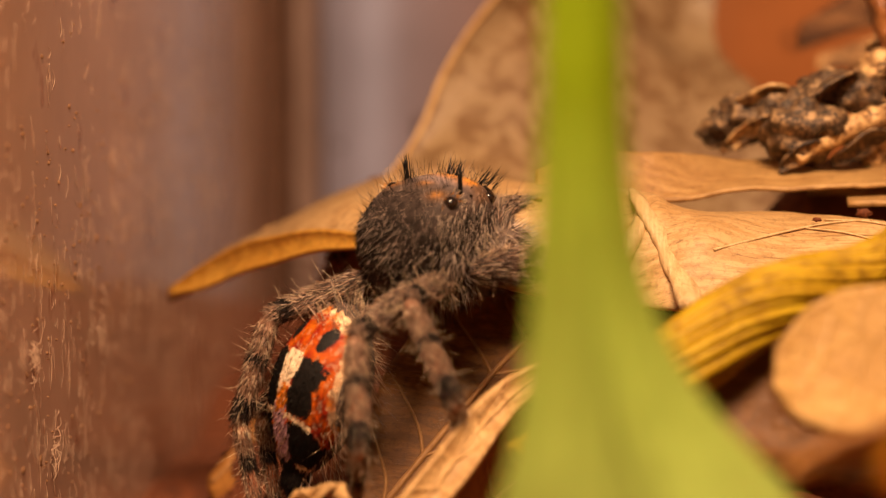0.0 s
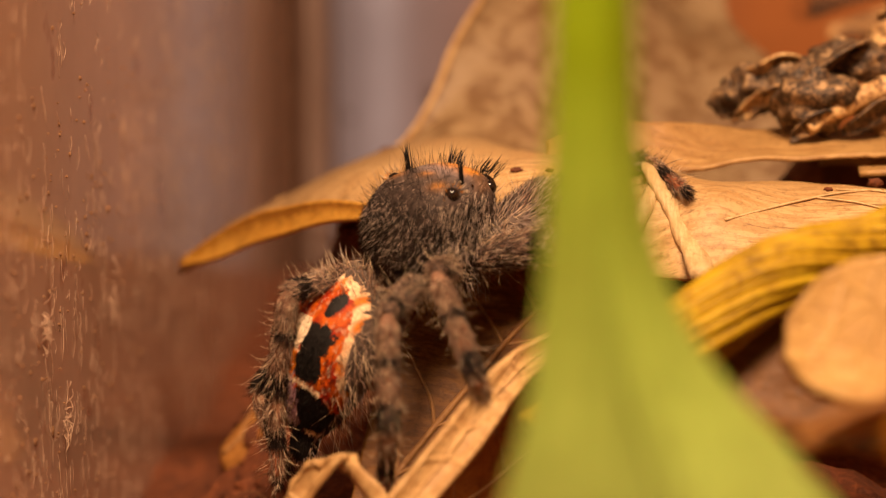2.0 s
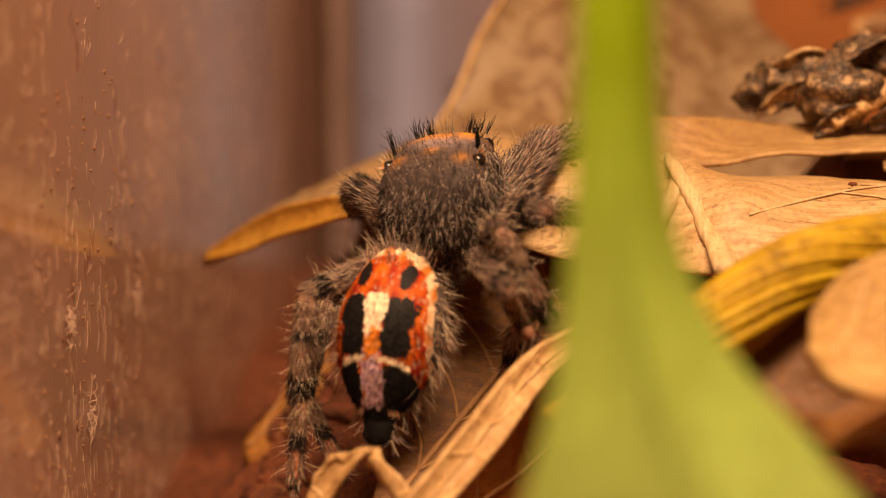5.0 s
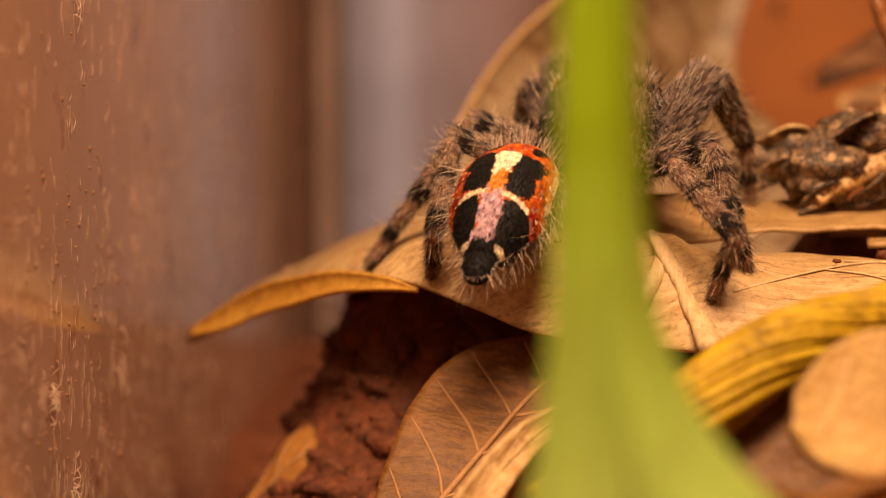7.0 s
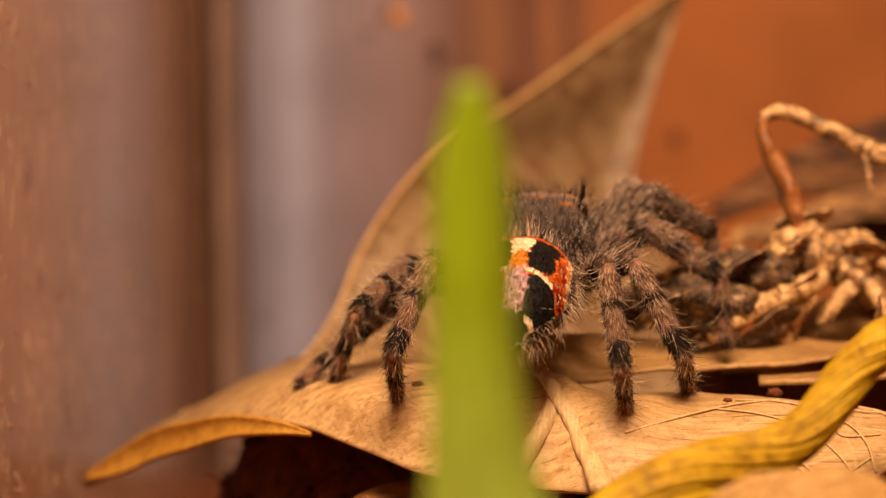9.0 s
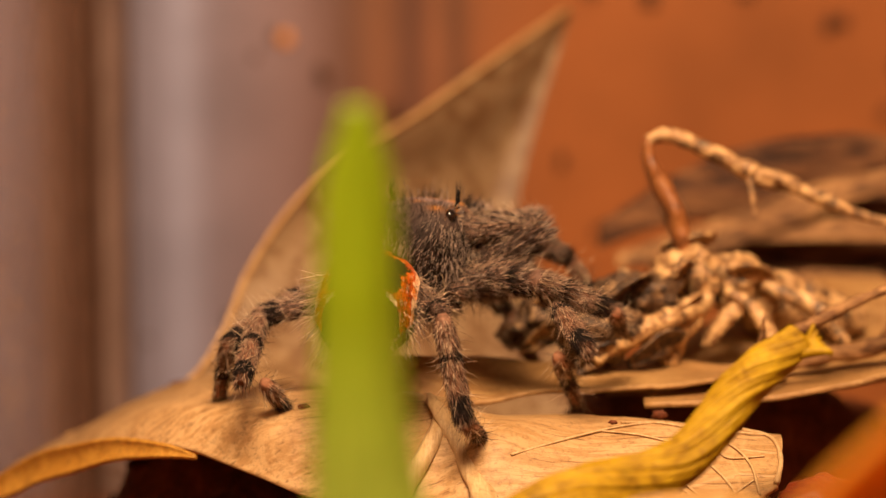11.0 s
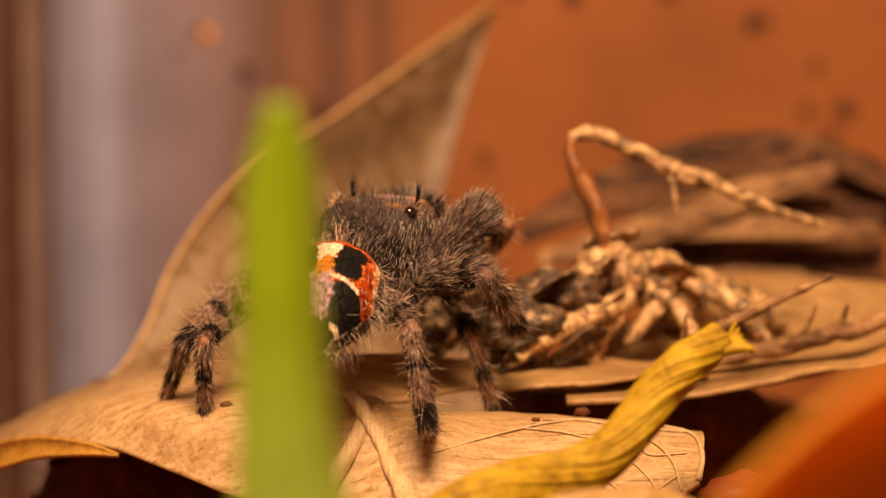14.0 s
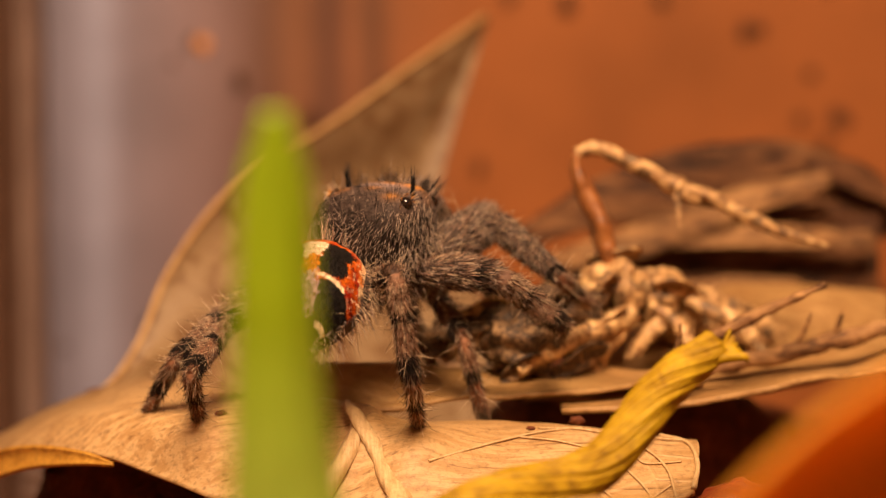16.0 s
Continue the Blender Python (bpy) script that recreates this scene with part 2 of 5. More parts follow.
# darker copy of the tan leaf: shadow near the insect put into the colour
SHADED_LEAF = leaf_material("shaded_dry_leaf", (0.27, 0.135, 0.042), (0.155, 0.072, 0.021), (0.05, 0.02, 0.007), (0.4, 2.2, 1.0), 0.0, 0.6, 0.6, 0.12)
WARM_LEAF = leaf_material("warm_brown_leaf", (0.46, 0.20, 0.040), (0.31, 0.125, 0.024), (0.08, 0.03, 0.01), (0.5, 2.0, 1.0), 0.0, 0.5, 0.5, 0.25)
STALK_LEAF = leaf_material("pale_leaf_stalk", (0.66, 0.47, 0.24), (0.52, 0.34, 0.15), (0.26, 0.13, 0.045), (3, 0.4, 0.4), 0.0, 0.2, 0.5, 0.1)
GOLD_LEAF = leaf_material("golden_leaf_margin", (0.66, 0.36, 0.055), (0.52, 0.25, 0.03), (0.12, 0.045, 0.01), (1.5, 1.5, 0.6), 0.0, 0.7, 0.5, 0.35)
ORANGE_LEAF = leaf_material("orange_leaf", (0.80, 0.44, 0.03), (0.68, 0.34, 0.02), (0.4, 0.15, 0.02), (1, 1, 1), 0.0, 0.2, 0.45, 0.6)
SPECKLED_LEAF = leaf_material("speckled_dry_leaf", (0.56, 0.37, 0.18), (0.42, 0.25, 0.10), (0.10, 0.05, 0.02), (1, 1, 1), 0.25, 0.75, 0.6, 0.12)


def blade_material():
    m, nt, b = base_material("green_blade", 0.42, 0.45)
    v = coords(nt, (6, 6, 0.25))
    n = noise_node(nt, v, 0.6, 4, 0.6)
    n2 = noise_node(nt, coords(nt), 0.18, 3, 0.5)
    sep = nt.nodes.new("ShaderNodeSeparateXYZ")
    nt.links.new(coords(nt), sep.inputs[0])
    f = nt.nodes.new("ShaderNodeMapRange")
    f.inputs[1].default_value, f.inputs[2].default_value = 10.0, 22.0
    nt.links.new(sep.outputs[2], f.inputs[0])
    base = ramp(nt, f.outputs[0], [(0.0, (0.52, 0.66, 0.17)), (0.5, (0.49, 0.66, 0.11)), (1.0, (0.36, 0.53, 0.012))])
    col = mixed(nt, 1.0, base, ramp(nt, n, [(0.3, (0.72, 0.75, 0.7)), (0.7, (1.08, 1.08, 1.1))]), "MULTIPLY")
    col = mixed(nt, math_node(nt, "MULTIPLY", n2, 0.4), col, base)
    nt.links.new(col, b.inputs["Base Color"])
    bump(nt, b, n, 0.1, 0.3)
    out = nt.nodes["Material Output"]
    tr = nt.nodes.new("ShaderNodeBsdfTranslucent")
    nt.links.new(mixed(nt, 1.0, col, (1.0, 0.95, 0.3), "MULTIPLY"), tr.inputs["Color"])
    mx = nt.nodes.new("ShaderNodeMixShader")
    mx.inputs[0].default_value = 0.42
    nt.links.new(b.outputs[0], mx.inputs[1])
    nt.links.new(tr.outputs[0], mx.inputs[2])
    nt.links.new(mx.outputs[0], out.inputs["Surface"])
    return m


GREEN = blade_material()
YELLOW = mottled("yellow_twisted_stem", [(0.34, (0.13, 0.065, 0.002)), (0.48, (0.30, 0.175, 0.003)), (0.68, (0.45, 0.305, 0.009))], 0.7, 0.55, 0.12, (1, 1, 1), 4, 0.2)
COIR = mottled("dark_coir", [(0.3, (0.028, 0.009, 0.004)), (0.55, (0.125, 0.034, 0.011)), (0.75, (0.32, 0.095, 0.028))], 0.8, 0.8, 0.4)
BARK = mottled("weathered_bark", [(0.42, (0.012, 0.004, 0.002)), (0.51, (0.085, 0.031, 0.010)), (0.63, (0.23, 0.108, 0.040))], 0.6, 0.75, 0.9, (0.22, 1.2, 1.6))
SPLINTER = mottled("pale_splinter", [(0.40, (0.04, 0.015, 0.006)), (0.49, (0.20, 0.095, 0.034)), (0.62, (0.44, 0.25, 0.10))], 0.9, 0.7, 0.35, (0.3, 1.5, 1.5))
SHELL = mottled("mottled_insect_shell", [(0.44, (0.020, 0.010, 0.007)), (0.49, (0.30, 0.135, 0.045)), (0.57, (0.72, 0.48, 0.21))], 1.6, 0.5, 0.15, (1, 1, 1), 7, 0.45)
SHELL_DARK = mottled("dark_insect_shell", [(0.44, (0.012, 0.008, 0.007)), (0.53, (0.10, 0.050, 0.022)), (0.64, (0.54, 0.34, 0.16))], 2.2, 0.5, 0.2, (1, 1, 1), 7, 0.45)
RED = mottled("red_husk", [(0.3, (0.10, 0.012, 0.006)), (0.7, (0.28, 0.045, 0.02))], 0.8, 0.4, 0.1)
FUR = tinted("spider_fur")
HIDE = tinted("spider_hide", 0.5, 0.4, 0.05, 5.0)
EYE_MAT, _nt, _b = base_material("spider_eye", 0.06, 0.6)
_b.inputs["Base Color"].default_value = (0.012, 0.007, 0.005, 1)


def pane_material():
    """Tank side: glossy brown pane that mirrors the litter at a low angle, with faint dried runs and rusty stains."""
    m, nt, b = base_material("side_pane", 0.08, 1.0)
    b.inputs["IOR"].default_value = 1.7
    v, runs = coords(nt), coords(nt, (1, 1, 0.12))
    col = ramp(nt, noise_node(nt, v, 0.08, 5, 0.6), [(0.3, (0.36, 0.222, 0.158)), (0.7, (0.50, 0.322, 0.238))])
    streak = ramp(nt, noise_node(nt, runs, 0.9, 6, 0.7), [(0.52, (0, 0, 0)), (0.75, (1, 1, 1))])
    col = mixed(nt, math_node(nt, "MULTIPLY", streak, 0.35), col, (0.42, 0.27, 0.19))
    rust = ramp(nt, noise_node(nt, v, 0.45, 3, 0.5), [(0.66, (0, 0, 0)), (0.74, (1, 1, 1))])
    col = mixed(nt, math_node(nt, "MULTIPLY", rust, 0.5), col, (0.20, 0.06, 0.03))
    nt.links.new(col, b.inputs["Base Color"])
    haze = noise_node(nt, v, 0.12, 4, 0.6)
    nt.links.new(ramp(nt, haze, [(0.3, (0.05, 0.05, 0.05)), (0.7, (0.15, 0.15, 0.15))]), b.inputs["Roughness"])
    return m


def rear_material():
    """Rear panel: grey-violet near the corner, then brown bars, then plain terracotta."""
    m, nt, b = base_material("rear_panel", 0.5, 0.3)
    v = coords(nt)
    sep = nt.nodes.new("ShaderNodeSeparateXYZ")
    nt.links.new(v, sep.inputs[0])
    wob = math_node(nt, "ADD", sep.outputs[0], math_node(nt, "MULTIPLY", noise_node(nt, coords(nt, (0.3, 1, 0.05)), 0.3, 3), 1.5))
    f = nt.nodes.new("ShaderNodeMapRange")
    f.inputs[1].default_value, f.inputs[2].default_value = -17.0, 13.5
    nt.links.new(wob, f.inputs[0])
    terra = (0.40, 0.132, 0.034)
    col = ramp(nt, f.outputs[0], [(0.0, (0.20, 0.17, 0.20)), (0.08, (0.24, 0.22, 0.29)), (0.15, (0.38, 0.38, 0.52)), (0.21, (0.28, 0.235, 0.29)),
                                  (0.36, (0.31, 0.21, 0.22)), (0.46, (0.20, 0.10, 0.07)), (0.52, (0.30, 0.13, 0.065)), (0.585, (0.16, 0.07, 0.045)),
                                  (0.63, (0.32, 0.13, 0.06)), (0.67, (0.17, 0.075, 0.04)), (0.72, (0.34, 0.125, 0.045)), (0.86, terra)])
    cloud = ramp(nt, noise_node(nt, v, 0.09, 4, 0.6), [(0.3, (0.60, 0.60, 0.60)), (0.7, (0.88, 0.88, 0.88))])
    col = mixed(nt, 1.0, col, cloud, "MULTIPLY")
    nt.links.new(col, b.inputs["Base Color"])
    bump(nt, b, noise_node(nt, v, 0.8, 4), 0.08, 0.3)
    return m


PANE, REAR = pane_material(), rear_material()
PLAIN_WALL = mottled("plain_tank_wall", [(0.3, (0.30, 0.13, 0.05)), (0.7, (0.42, 0.19, 0.08))], 0.05, 0.5, 0.1)
SEAL = mottled("corner_seal", [(0.3, (0.12, 0.075, 0.06)), (0.55, (0.24, 0.16, 0.13)), (0.8, (0.32, 0.23, 0.19))], 0.25, 0.5, 0.2, (1, 1, 0.4))
SEAL_DARK = mottled("dark_corner_joint", [(0.3, (0.08, 0.035, 0.02)), (0.7, (0.16, 0.08, 0.05))], 0.3, 0.6, 0.2)
DIRT = mottled("dried_dirt", [(0.3, (0.12, 0.05, 0.02)), (0.7, (0.30, 0.15, 0.07))], 2.0, 0.8, 0.1)
LIME = mottled("pale_residue", [(0.3, (0.36, 0.22, 0.14)), (0.7, (0.55, 0.38, 0.27))], 2.0, 0.8, 0.1)
FLECK = mottled("dark_rust_fleck", [(0.3, (0.03, 0.012, 0.006)), (0.7, (0.09, 0.035, 0.015))], 2.0, 0.8, 0.1)
DOT = mottled("orange_droplet", [(0.3, (0.6, 0.22, 0.03)), (0.7, (0.75, 0.32, 0.05))], 1.0, 0.4, 0.05)

# ---- the tank ----


def setting(name, shape, material, label, category, smooth=True):
    return tagged(part(name, shape, material, None, "", smooth), label, category, "", "structure")


def ground_height(x, y):
    z = 0.8 + 1.2 * fuzz((x, y, 0), 0.12) + 0.7 * fuzz((x, y, 0), 0.4, 5) + 0.25 * fuzz((x, y, 0), 1.3, 9)
    z += 9.5 * math.exp(-((x + 6) / 6) ** 2 - ((y - 100) / 8) ** 2) + 6.0 * math.exp(-((x + 7) / 9) ** 2 - ((y - 90) / 10) ** 2)
    z += 11.0 * math.exp(-((x - 10) / 9) ** 2 - ((y - 99) / 4.5) ** 2) + 4.6 * math.exp(-((x + 9.5) / 3.5) ** 2 - ((y - 100) / 5) ** 2)
    return z + 12.5 * math.exp(-((x - 19) / 13) ** 2 - ((y - 108) / 13) ** 2) + 1.0 * math.exp(-((x - 14) / 10) ** 2 - ((y - 92) / 9) ** 2) + 5.0 * math.exp(-((x - 6) / 9) ** 2 - ((y - 84) / 9) ** 2)


def ground_shape():
    def place(u, v):
        x, y = -22 + 94 * u, -32 + 180 * v
        return (x, y, ground_height(x, y))
    return sheet(place, 200, 260, 1.0)


setting("ground", ground_shape(), COIR, "dark red-brown coir substrate of the tank floor", "substrate")
# side pane: from beside the camera to the rear corner


def side_x(y, off=0.0):
    return -19.0 + off


def side_shape():
    y0, y1 = -30.0, 145.4
    v = [(side_x(y, dx), y, z) for dx in (-2.5, 0) for y in (y0, y1) for z in (-2.0, 62.0)]
    return v, [(0, 1, 3, 2), (4, 6, 7, 5), (0, 4, 5, 1), (2, 3, 7, 6), (0, 2, 6, 4), (1, 5, 7, 3)]


setting("wall_west", side_shape(), PANE, "smeared brown tank side with dried runs and dirt", "wall", False)
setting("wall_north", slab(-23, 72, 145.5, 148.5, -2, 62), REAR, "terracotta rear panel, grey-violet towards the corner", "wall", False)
setting("wall_east", slab(70, 72.5, -30, 145.4, -2, 62), PLAIN_WALL, "plain brown tank side", "wall", False)
setting("wall_south", slab(-22, 72, -34, -30.1, -2, 62), PLAIN_WALL, "plain brown tank front", "wall", False)


def corner_shape(x0, x1, y0, y1, seed):
    def place(u, v):
        a = math.pi * u
        z = -1 + 62 * v
        x = x0 + (x1 - x0) * u
        return (x + 0.10 * fuzz((x, 0, z), 0.4, seed), y0 + (y1 - y0) * (1 - math.sin(a)) + 0.1 * fuzz((x, 1, z), 0.7, seed), z)
    return sheet(place, 10, 90, 0.3)


setting("trim_1", corner_shape(-18.97, -18.25, 144.0, 145.3, 1), SEAL_DARK, "dark dirty joint in the tank corner", "seal")
setting("trim_2", corner_shape(-18.25, -16.4, 143.0, 145.3, 2), SEAL, "beige rounded corner seal with rusty specks", "seal")

# ---- leaves ----


def main_leaf_shape():
    """Flat in front with a wavy margin; the far part rises along its left margin to a point."""
    front = spline([(-17.4, 98.0, 11.5), (-13.5, 95.0, 13.6), (-10.5, 92.0, 15.0), (-8.2, 89.5, 15.9), (-5.4, 87.6, 15.4), (-2.9, 86.4, 14.7),
                    (0.1, 85.2, 14.6), (2.8, 84.0, 14.7), (7.7, 83.0, 14.7), (11.2, 83.0, 15.0), (13.0, 84.0, 15.7)], 100)
    plate = spline([(-16.0, 99.4, 12.8), (-12.2, 96.6, 14.9), (-9.0, 92.6, 16.6), (-6.3, 90.0, 17.3), (-4.2, 88.6, 17.4), (1.0, 88.4, 17.6), (3.6, 87.0, 17.3), (6.2, 88.6, 17.2), (9.1, 88.4, 17.0), (13.6, 88.0, 16.5)], 100)
    middle = spline([(-13.8, 101.0, 13.8), (-10.5, 99.5, 15.6), (-6.5, 97.0, 17.2), (-1.0, 95.5, 16.2), (5.0, 93.8, 14.6), (12.6, 91.5, 14.4)], 100)
    shelf = spline([(-11.2, 101.7, 14.6), (-7.0, 101.0, 16.4), (1.0, 100.5, 14.8), (11.8, 96.5, 11.8)], 100)
    rise = spline([(-8.3, 103.6, 16.2), (-4.5, 104.0, 17.2), (3.5, 104.5, 14.4), (11.0, 101.0, 11.0)], 100)
    high = spline([(-7.0, 106.0, 19.4), (-1.5, 110.0, 21.0), (3.8, 111.0, 18.5), (8.6, 108.0, 17.2)], 100)
    upper = spline([(-4.3, 110.0, 23.2), (0.3, 116.0, 22.6), (3.2, 117.5, 20.5), (5.3, 117.0, 19.6)], 100)
    neck = spline([(1.7, 117.0, 26.7), (3.9, 119.0, 26.0), (5.0, 120.2, 24.8), (5.9, 120.0, 24.0)], 100)
    tip = spline([(7.7, 122.0, 30.5), (7.8, 122.1, 30.4), (7.9, 122.2, 30.3)], 100)
    rows = [front, plate, middle, shelf, rise, high, upper, neck, tip]
    cols = [spline([r[k] for r in rows], 120) for k in range(101)]

    def place(u, v):
        p = np.array(cols[int(round(u * 100))][int(round(v * 120))])
        flat = max(0.0, 1 - v / 0.28)
        p[2] += 0.5 * math.exp(-((u - 0.585 - 0.06 * (0.2 - v)) / 0.016) ** 2) * flat
        p[2] += (0.16 * fuzz(p, 0.25, 2) + 0.06 * fuzz(p, 0.9, 4)) * min(1.0, 8 * v + 0.3)
        return p
    return sheet(place, 100, 120, 0.2)


def offset(ob, shape):
    o = np.array(ob.location) / MM
    return ([np.array(v) - o for v in shape[0]],) + tuple(shape[1:])


VEIN = mottled("leaf_vein", [(0.3, (0.22, 0.10, 0.032)), (0.7, (0.40, 0.21, 0.075))], 1.5, 0.55, 0.1)

def dry_leaf(name, label, axis, side, widths, nu, nv, thick, curl, wave, seed, material, vein_material, pairs=4, r=0.07):
    """A withered leaf as a thing: lamina, midrib and forked side veins that follow its surface."""
    ob = thing(name, label, "leaf", axis[0])
    shape = offset(ob, ribbon(axis, side if isinstance(side, list) else [side] * len(axis), widths, nu, nv, thick, curl, wave, seed))
    part("lamina", shape, material, ob)
    top = lambda u, v: shape[0][int(round(v * nv)) * (nu + 1) + int(round(u * nu))]
    part("midrib", tube([top(0.5, v) for v in (0.02, 0.2, 0.4, 0.6, 0.8, 0.97)], [r * 1.7, r * 1.6, r * 1.4, r * 1.2, r, r * .4], 36, 7, 0.2, seed), vein_material, ob)
    for n in range(pairs):
        v0 = 0.10 + 0.70 * n / pairs
        for sg in (-1, 1):
            pts = [top(0.5 + sg * f * 0.48, min(0.98, v0 + 0.16 * f)) for f in (0, 0.35, 0.7, 0.95)]
            part("vein", tube(pts, [r, r * .8, r * .6, r * .3], 14, 6, 0.2, n + seed), vein_material, ob)
    return ob


def leaf(name, label, shape, material, category="leaf"):
    return tagged(part(name, shape, material), label, category)


big = thing("dry_leaf", "large tan dry leaf, flat then curled up to a point", "leaf", (0, 88, 17))
BIG = main_leaf_shape()


def on_big(shape):
    return ([np.array(v) - np.array((0, 88, 17)) for v in shape[0]],) + tuple(shape[1:])


def big_line(us, vs, r0, r1, n=30, seed=0.0, lift=0.1):
    """A rib lying along the leaf's upper side, through places of its own u and v."""
    pts = [BIG[0][int(round(v * 120)) * 101 + int(round(u * 100))] + np.array((0, 0, lift)) for u, v in zip(us, vs)]
    return tube(pts, [r0 + (r1 - r0) * k / (len(pts) - 1) for k in range(len(pts))], n, 7, 0.25, seed)


part("lamina", on_big(BIG), TAN_LEAF, big)
part("midrib", on_big(big_line([0.60, 0.59, 0.57, 0.56], [0.0, 0.06, 0.12, 0.19], 0.42, 0.2, 30, 3, 0.0)), STALK_LEAF, big, "pale raised midrib")
part("margin", on_big(big_line([0, 0, 0, 0, 0, 0, 0, 0, 0], [0.25, 0.36, 0.47, 0.56, 0.66, 0.76, 0.85, 0.93, 1.0], 0.10, 0.15, 50, 5, 0.0)), PALE_LEAF, big, "pale thickened leaf margin")
ROLL = [(-17.2, 97.5, 12.0), (-15.5, 96.3, 12.9), (-13.9, 94.8, 13.9), (-12.4, 93.3, 14.6), (-10.5, 91.4, 15.4), (-8.6, 89.6, 15.75), (-7.3, 88.8, 15.7)]
part("rolled_margin", on_big(ribbon(ROLL, [(0, 0.35, 1)] * 7, [0.14, 0.50, 0.58, 0.54, 0.42, 0.25, 0.07], 12, 60, 0.16, -0.35, 0.4, 51)), GOLD_LEAF, big, "golden-brown rolled leaf margin")
NET = [([0.995, 0.995, 0.99, 0.97], [0.0, 0.05, 0.10, 0.13]), ([0.955, 0.96, 0.945, 0.90, 0.84], [0.0, 0.05, 0.085, 0.105, 0.11]), ([0.915, 0.92, 0.90, 0.86, 0.80], [0.0, 0.035, 0.065, 0.085, 0.09]),
       ([0.87, 0.875, 0.86, 0.82], [0.0, 0.02, 0.045, 0.06]), ([0.78, 0.84, 0.89, 0.93], [0.0, 0.02, 0.045, 0.07]), ([0.74, 0.80, 0.86, 0.91], [0.03, 0.05, 0.07, 0.095]),
       ([0.70, 0.77, 0.84, 0.90], [0.07, 0.085, 0.10, 0.115]), ([0.84, 0.86, 0.88], [0.05, 0.03, 0.01]), ([0.93, 0.945, 0.985], [0.07, 0.06, 0.055]), ([0.91, 0.93, 0.99], [0.095, 0.10, 0.11]), ([0.89, 0.92, 0.955], [0.015, 0.02, 0.025])]
for n, (us, vs) in enumerate(NET):
    part("vein", on_big(big_line(us, vs, 0.10 if n < 1 else 0.055, 0.07 if n < 1 else 0.03, 24, n, 0.06)), STALK_LEAF, big)


# green blade close to the lens
blade = thing("grass_blade", "upright green blade narrowing to a point, very close", "grass blade", (1.9, 53, 4.4))
BLADE_AXIS = [(3.6, 54.6, -0.5), (3.0, 54.8, 6.0), (2.1, 55, 13.0), (1.15, 55, 16.5), (0.42, 55, 18.8), (-0.1, 55, 21.2), (-0.35, 55, 24.0), (-0.42, 55, 27.0), (-0.45, 55, 29.2), (-0.5, 55, 31.0)]
BLADE_WIDTH = [7.8, 7.2, 5.2, 3.45, 2.2, 1.42, 1.03, 0.88, 0.76, 0.22]


part("lamina", offset(blade, ribbon(BLADE_AXIS, [(1, 0.12, 0.0)] * 10, BLADE_WIDTH, 26, 90, 0.25, -0.10, 0.25, 1, 0.0, -1.5)), GREEN, blade)
part("midrib", offset(blade, tube([(x, y + 0.12, z) for x, y, z in BLADE_AXIS], [0.5, 0.45, 0.4, 0.35, 0.3, 0.24, 0.2, 0.16, 0.12, 0.03], 50, 8, 0.1, 2)), GREEN, blade)


STEM_AXIS = [(-2.0, 74, 11.6, 1.35), (2.4, 76, 14.7, 1.35), (5.4, 77.5, 16.5, 1.22), (8.0, 78.5, 17.2, 0.95), (9.6, 79, 18.1, 0.80), (11.4, 80, 20.1, 0.78), (13.2, 80.6, 21.4, 0.62)]


def stem_strand(phase, r_share, twist, seed):
    """One flat strand wound round the stem's axis."""
    c = spline(STEM_AXIS, 80)
    pts, rad = [], []
    for i in range(0, 81, 4):
        tan = unit(c[min(i + 1, 80), :3] - c[max(i - 1, 0), :3])
        a = unit(np.cross(tan, (0.1, 1, 0.2)))
        b = np.cross(tan, a)
        t = phase + twist * (i / 80) ** 1.6
        pts.append(c[i, :3] + (a * math.cos(t) + b * math.sin(t)) * c[i, 3] * 0.80)
        rad.append(c[i, 3] * r_share * (1 if i < 76 else 0.8))
    return tube(pts, rad, 80, 9, 0.18, seed)


stem = thing("twisted_stem", "yellow twisted withered stem with a torn end", "stem", (-2.0, 74, 11.6))
for n in range(24):
    part("strand", offset(stem, stem_strand(n * 2 * math.pi / 24 + 0.05 * math.sin(n * 5.1), 0.15 + 0.045 * math.sin(n * 2.3), 5.2, n * 1.3)), YELLOW, stem)
part("core", offset(stem, tube([p[:3] for p in STEM_AXIS], [p[3] * 0.78 for p in STEM_AXIS], 50, 12, 0.1, 4)), YELLOW, stem)
for n in range(6):
    part("torn_fibre", offset(stem, tube([(12.6, 80.4, 20.9), (13.3 + 0.12 * n, 80.5 - 0.1 * n, 21.2 + 0.1 * math.sin(n)), (13.6 + 0.1 * n, 80.6 - 0.12 * n, 21.9 - 0.2 * n)], [0.25, 0.16, 0.05], 10, 6, 0.3, n)), YELLOW, stem)
dry_leaf("round_leaf", "pale tan rounded dry leaf lying near the stem", [(5.1, 71, 16.0), (6.2, 71.4, 16.0), (8.6, 72, 15.9), (11.0, 72.6, 15.6), (12.4, 73, 15.4)], (0.1, 0.70, 0.72), [0.7, 2.1, 2.6, 2.3, 0.9],
         22, 50, 0.4, -0.12, 0.35, 3, ROUND_LEAF, ROUND_LEAF, 4, 0.05)
dry_leaf("orange_leaf", "smooth orange leaf close in front, out of focus", [(6.0, 50, 18.8), (8.5, 51, 20.9), (11.2, 52, 22.9), (15.7, 53, 25.2)], (0.5, 0.5, -0.7), [0.6, 1.6, 2.3, 3.2],
         12, 40, 0.3, 0.15, 0.4, 6, ORANGE_LEAF, ORANGE_LEAF, 3, 0.05)
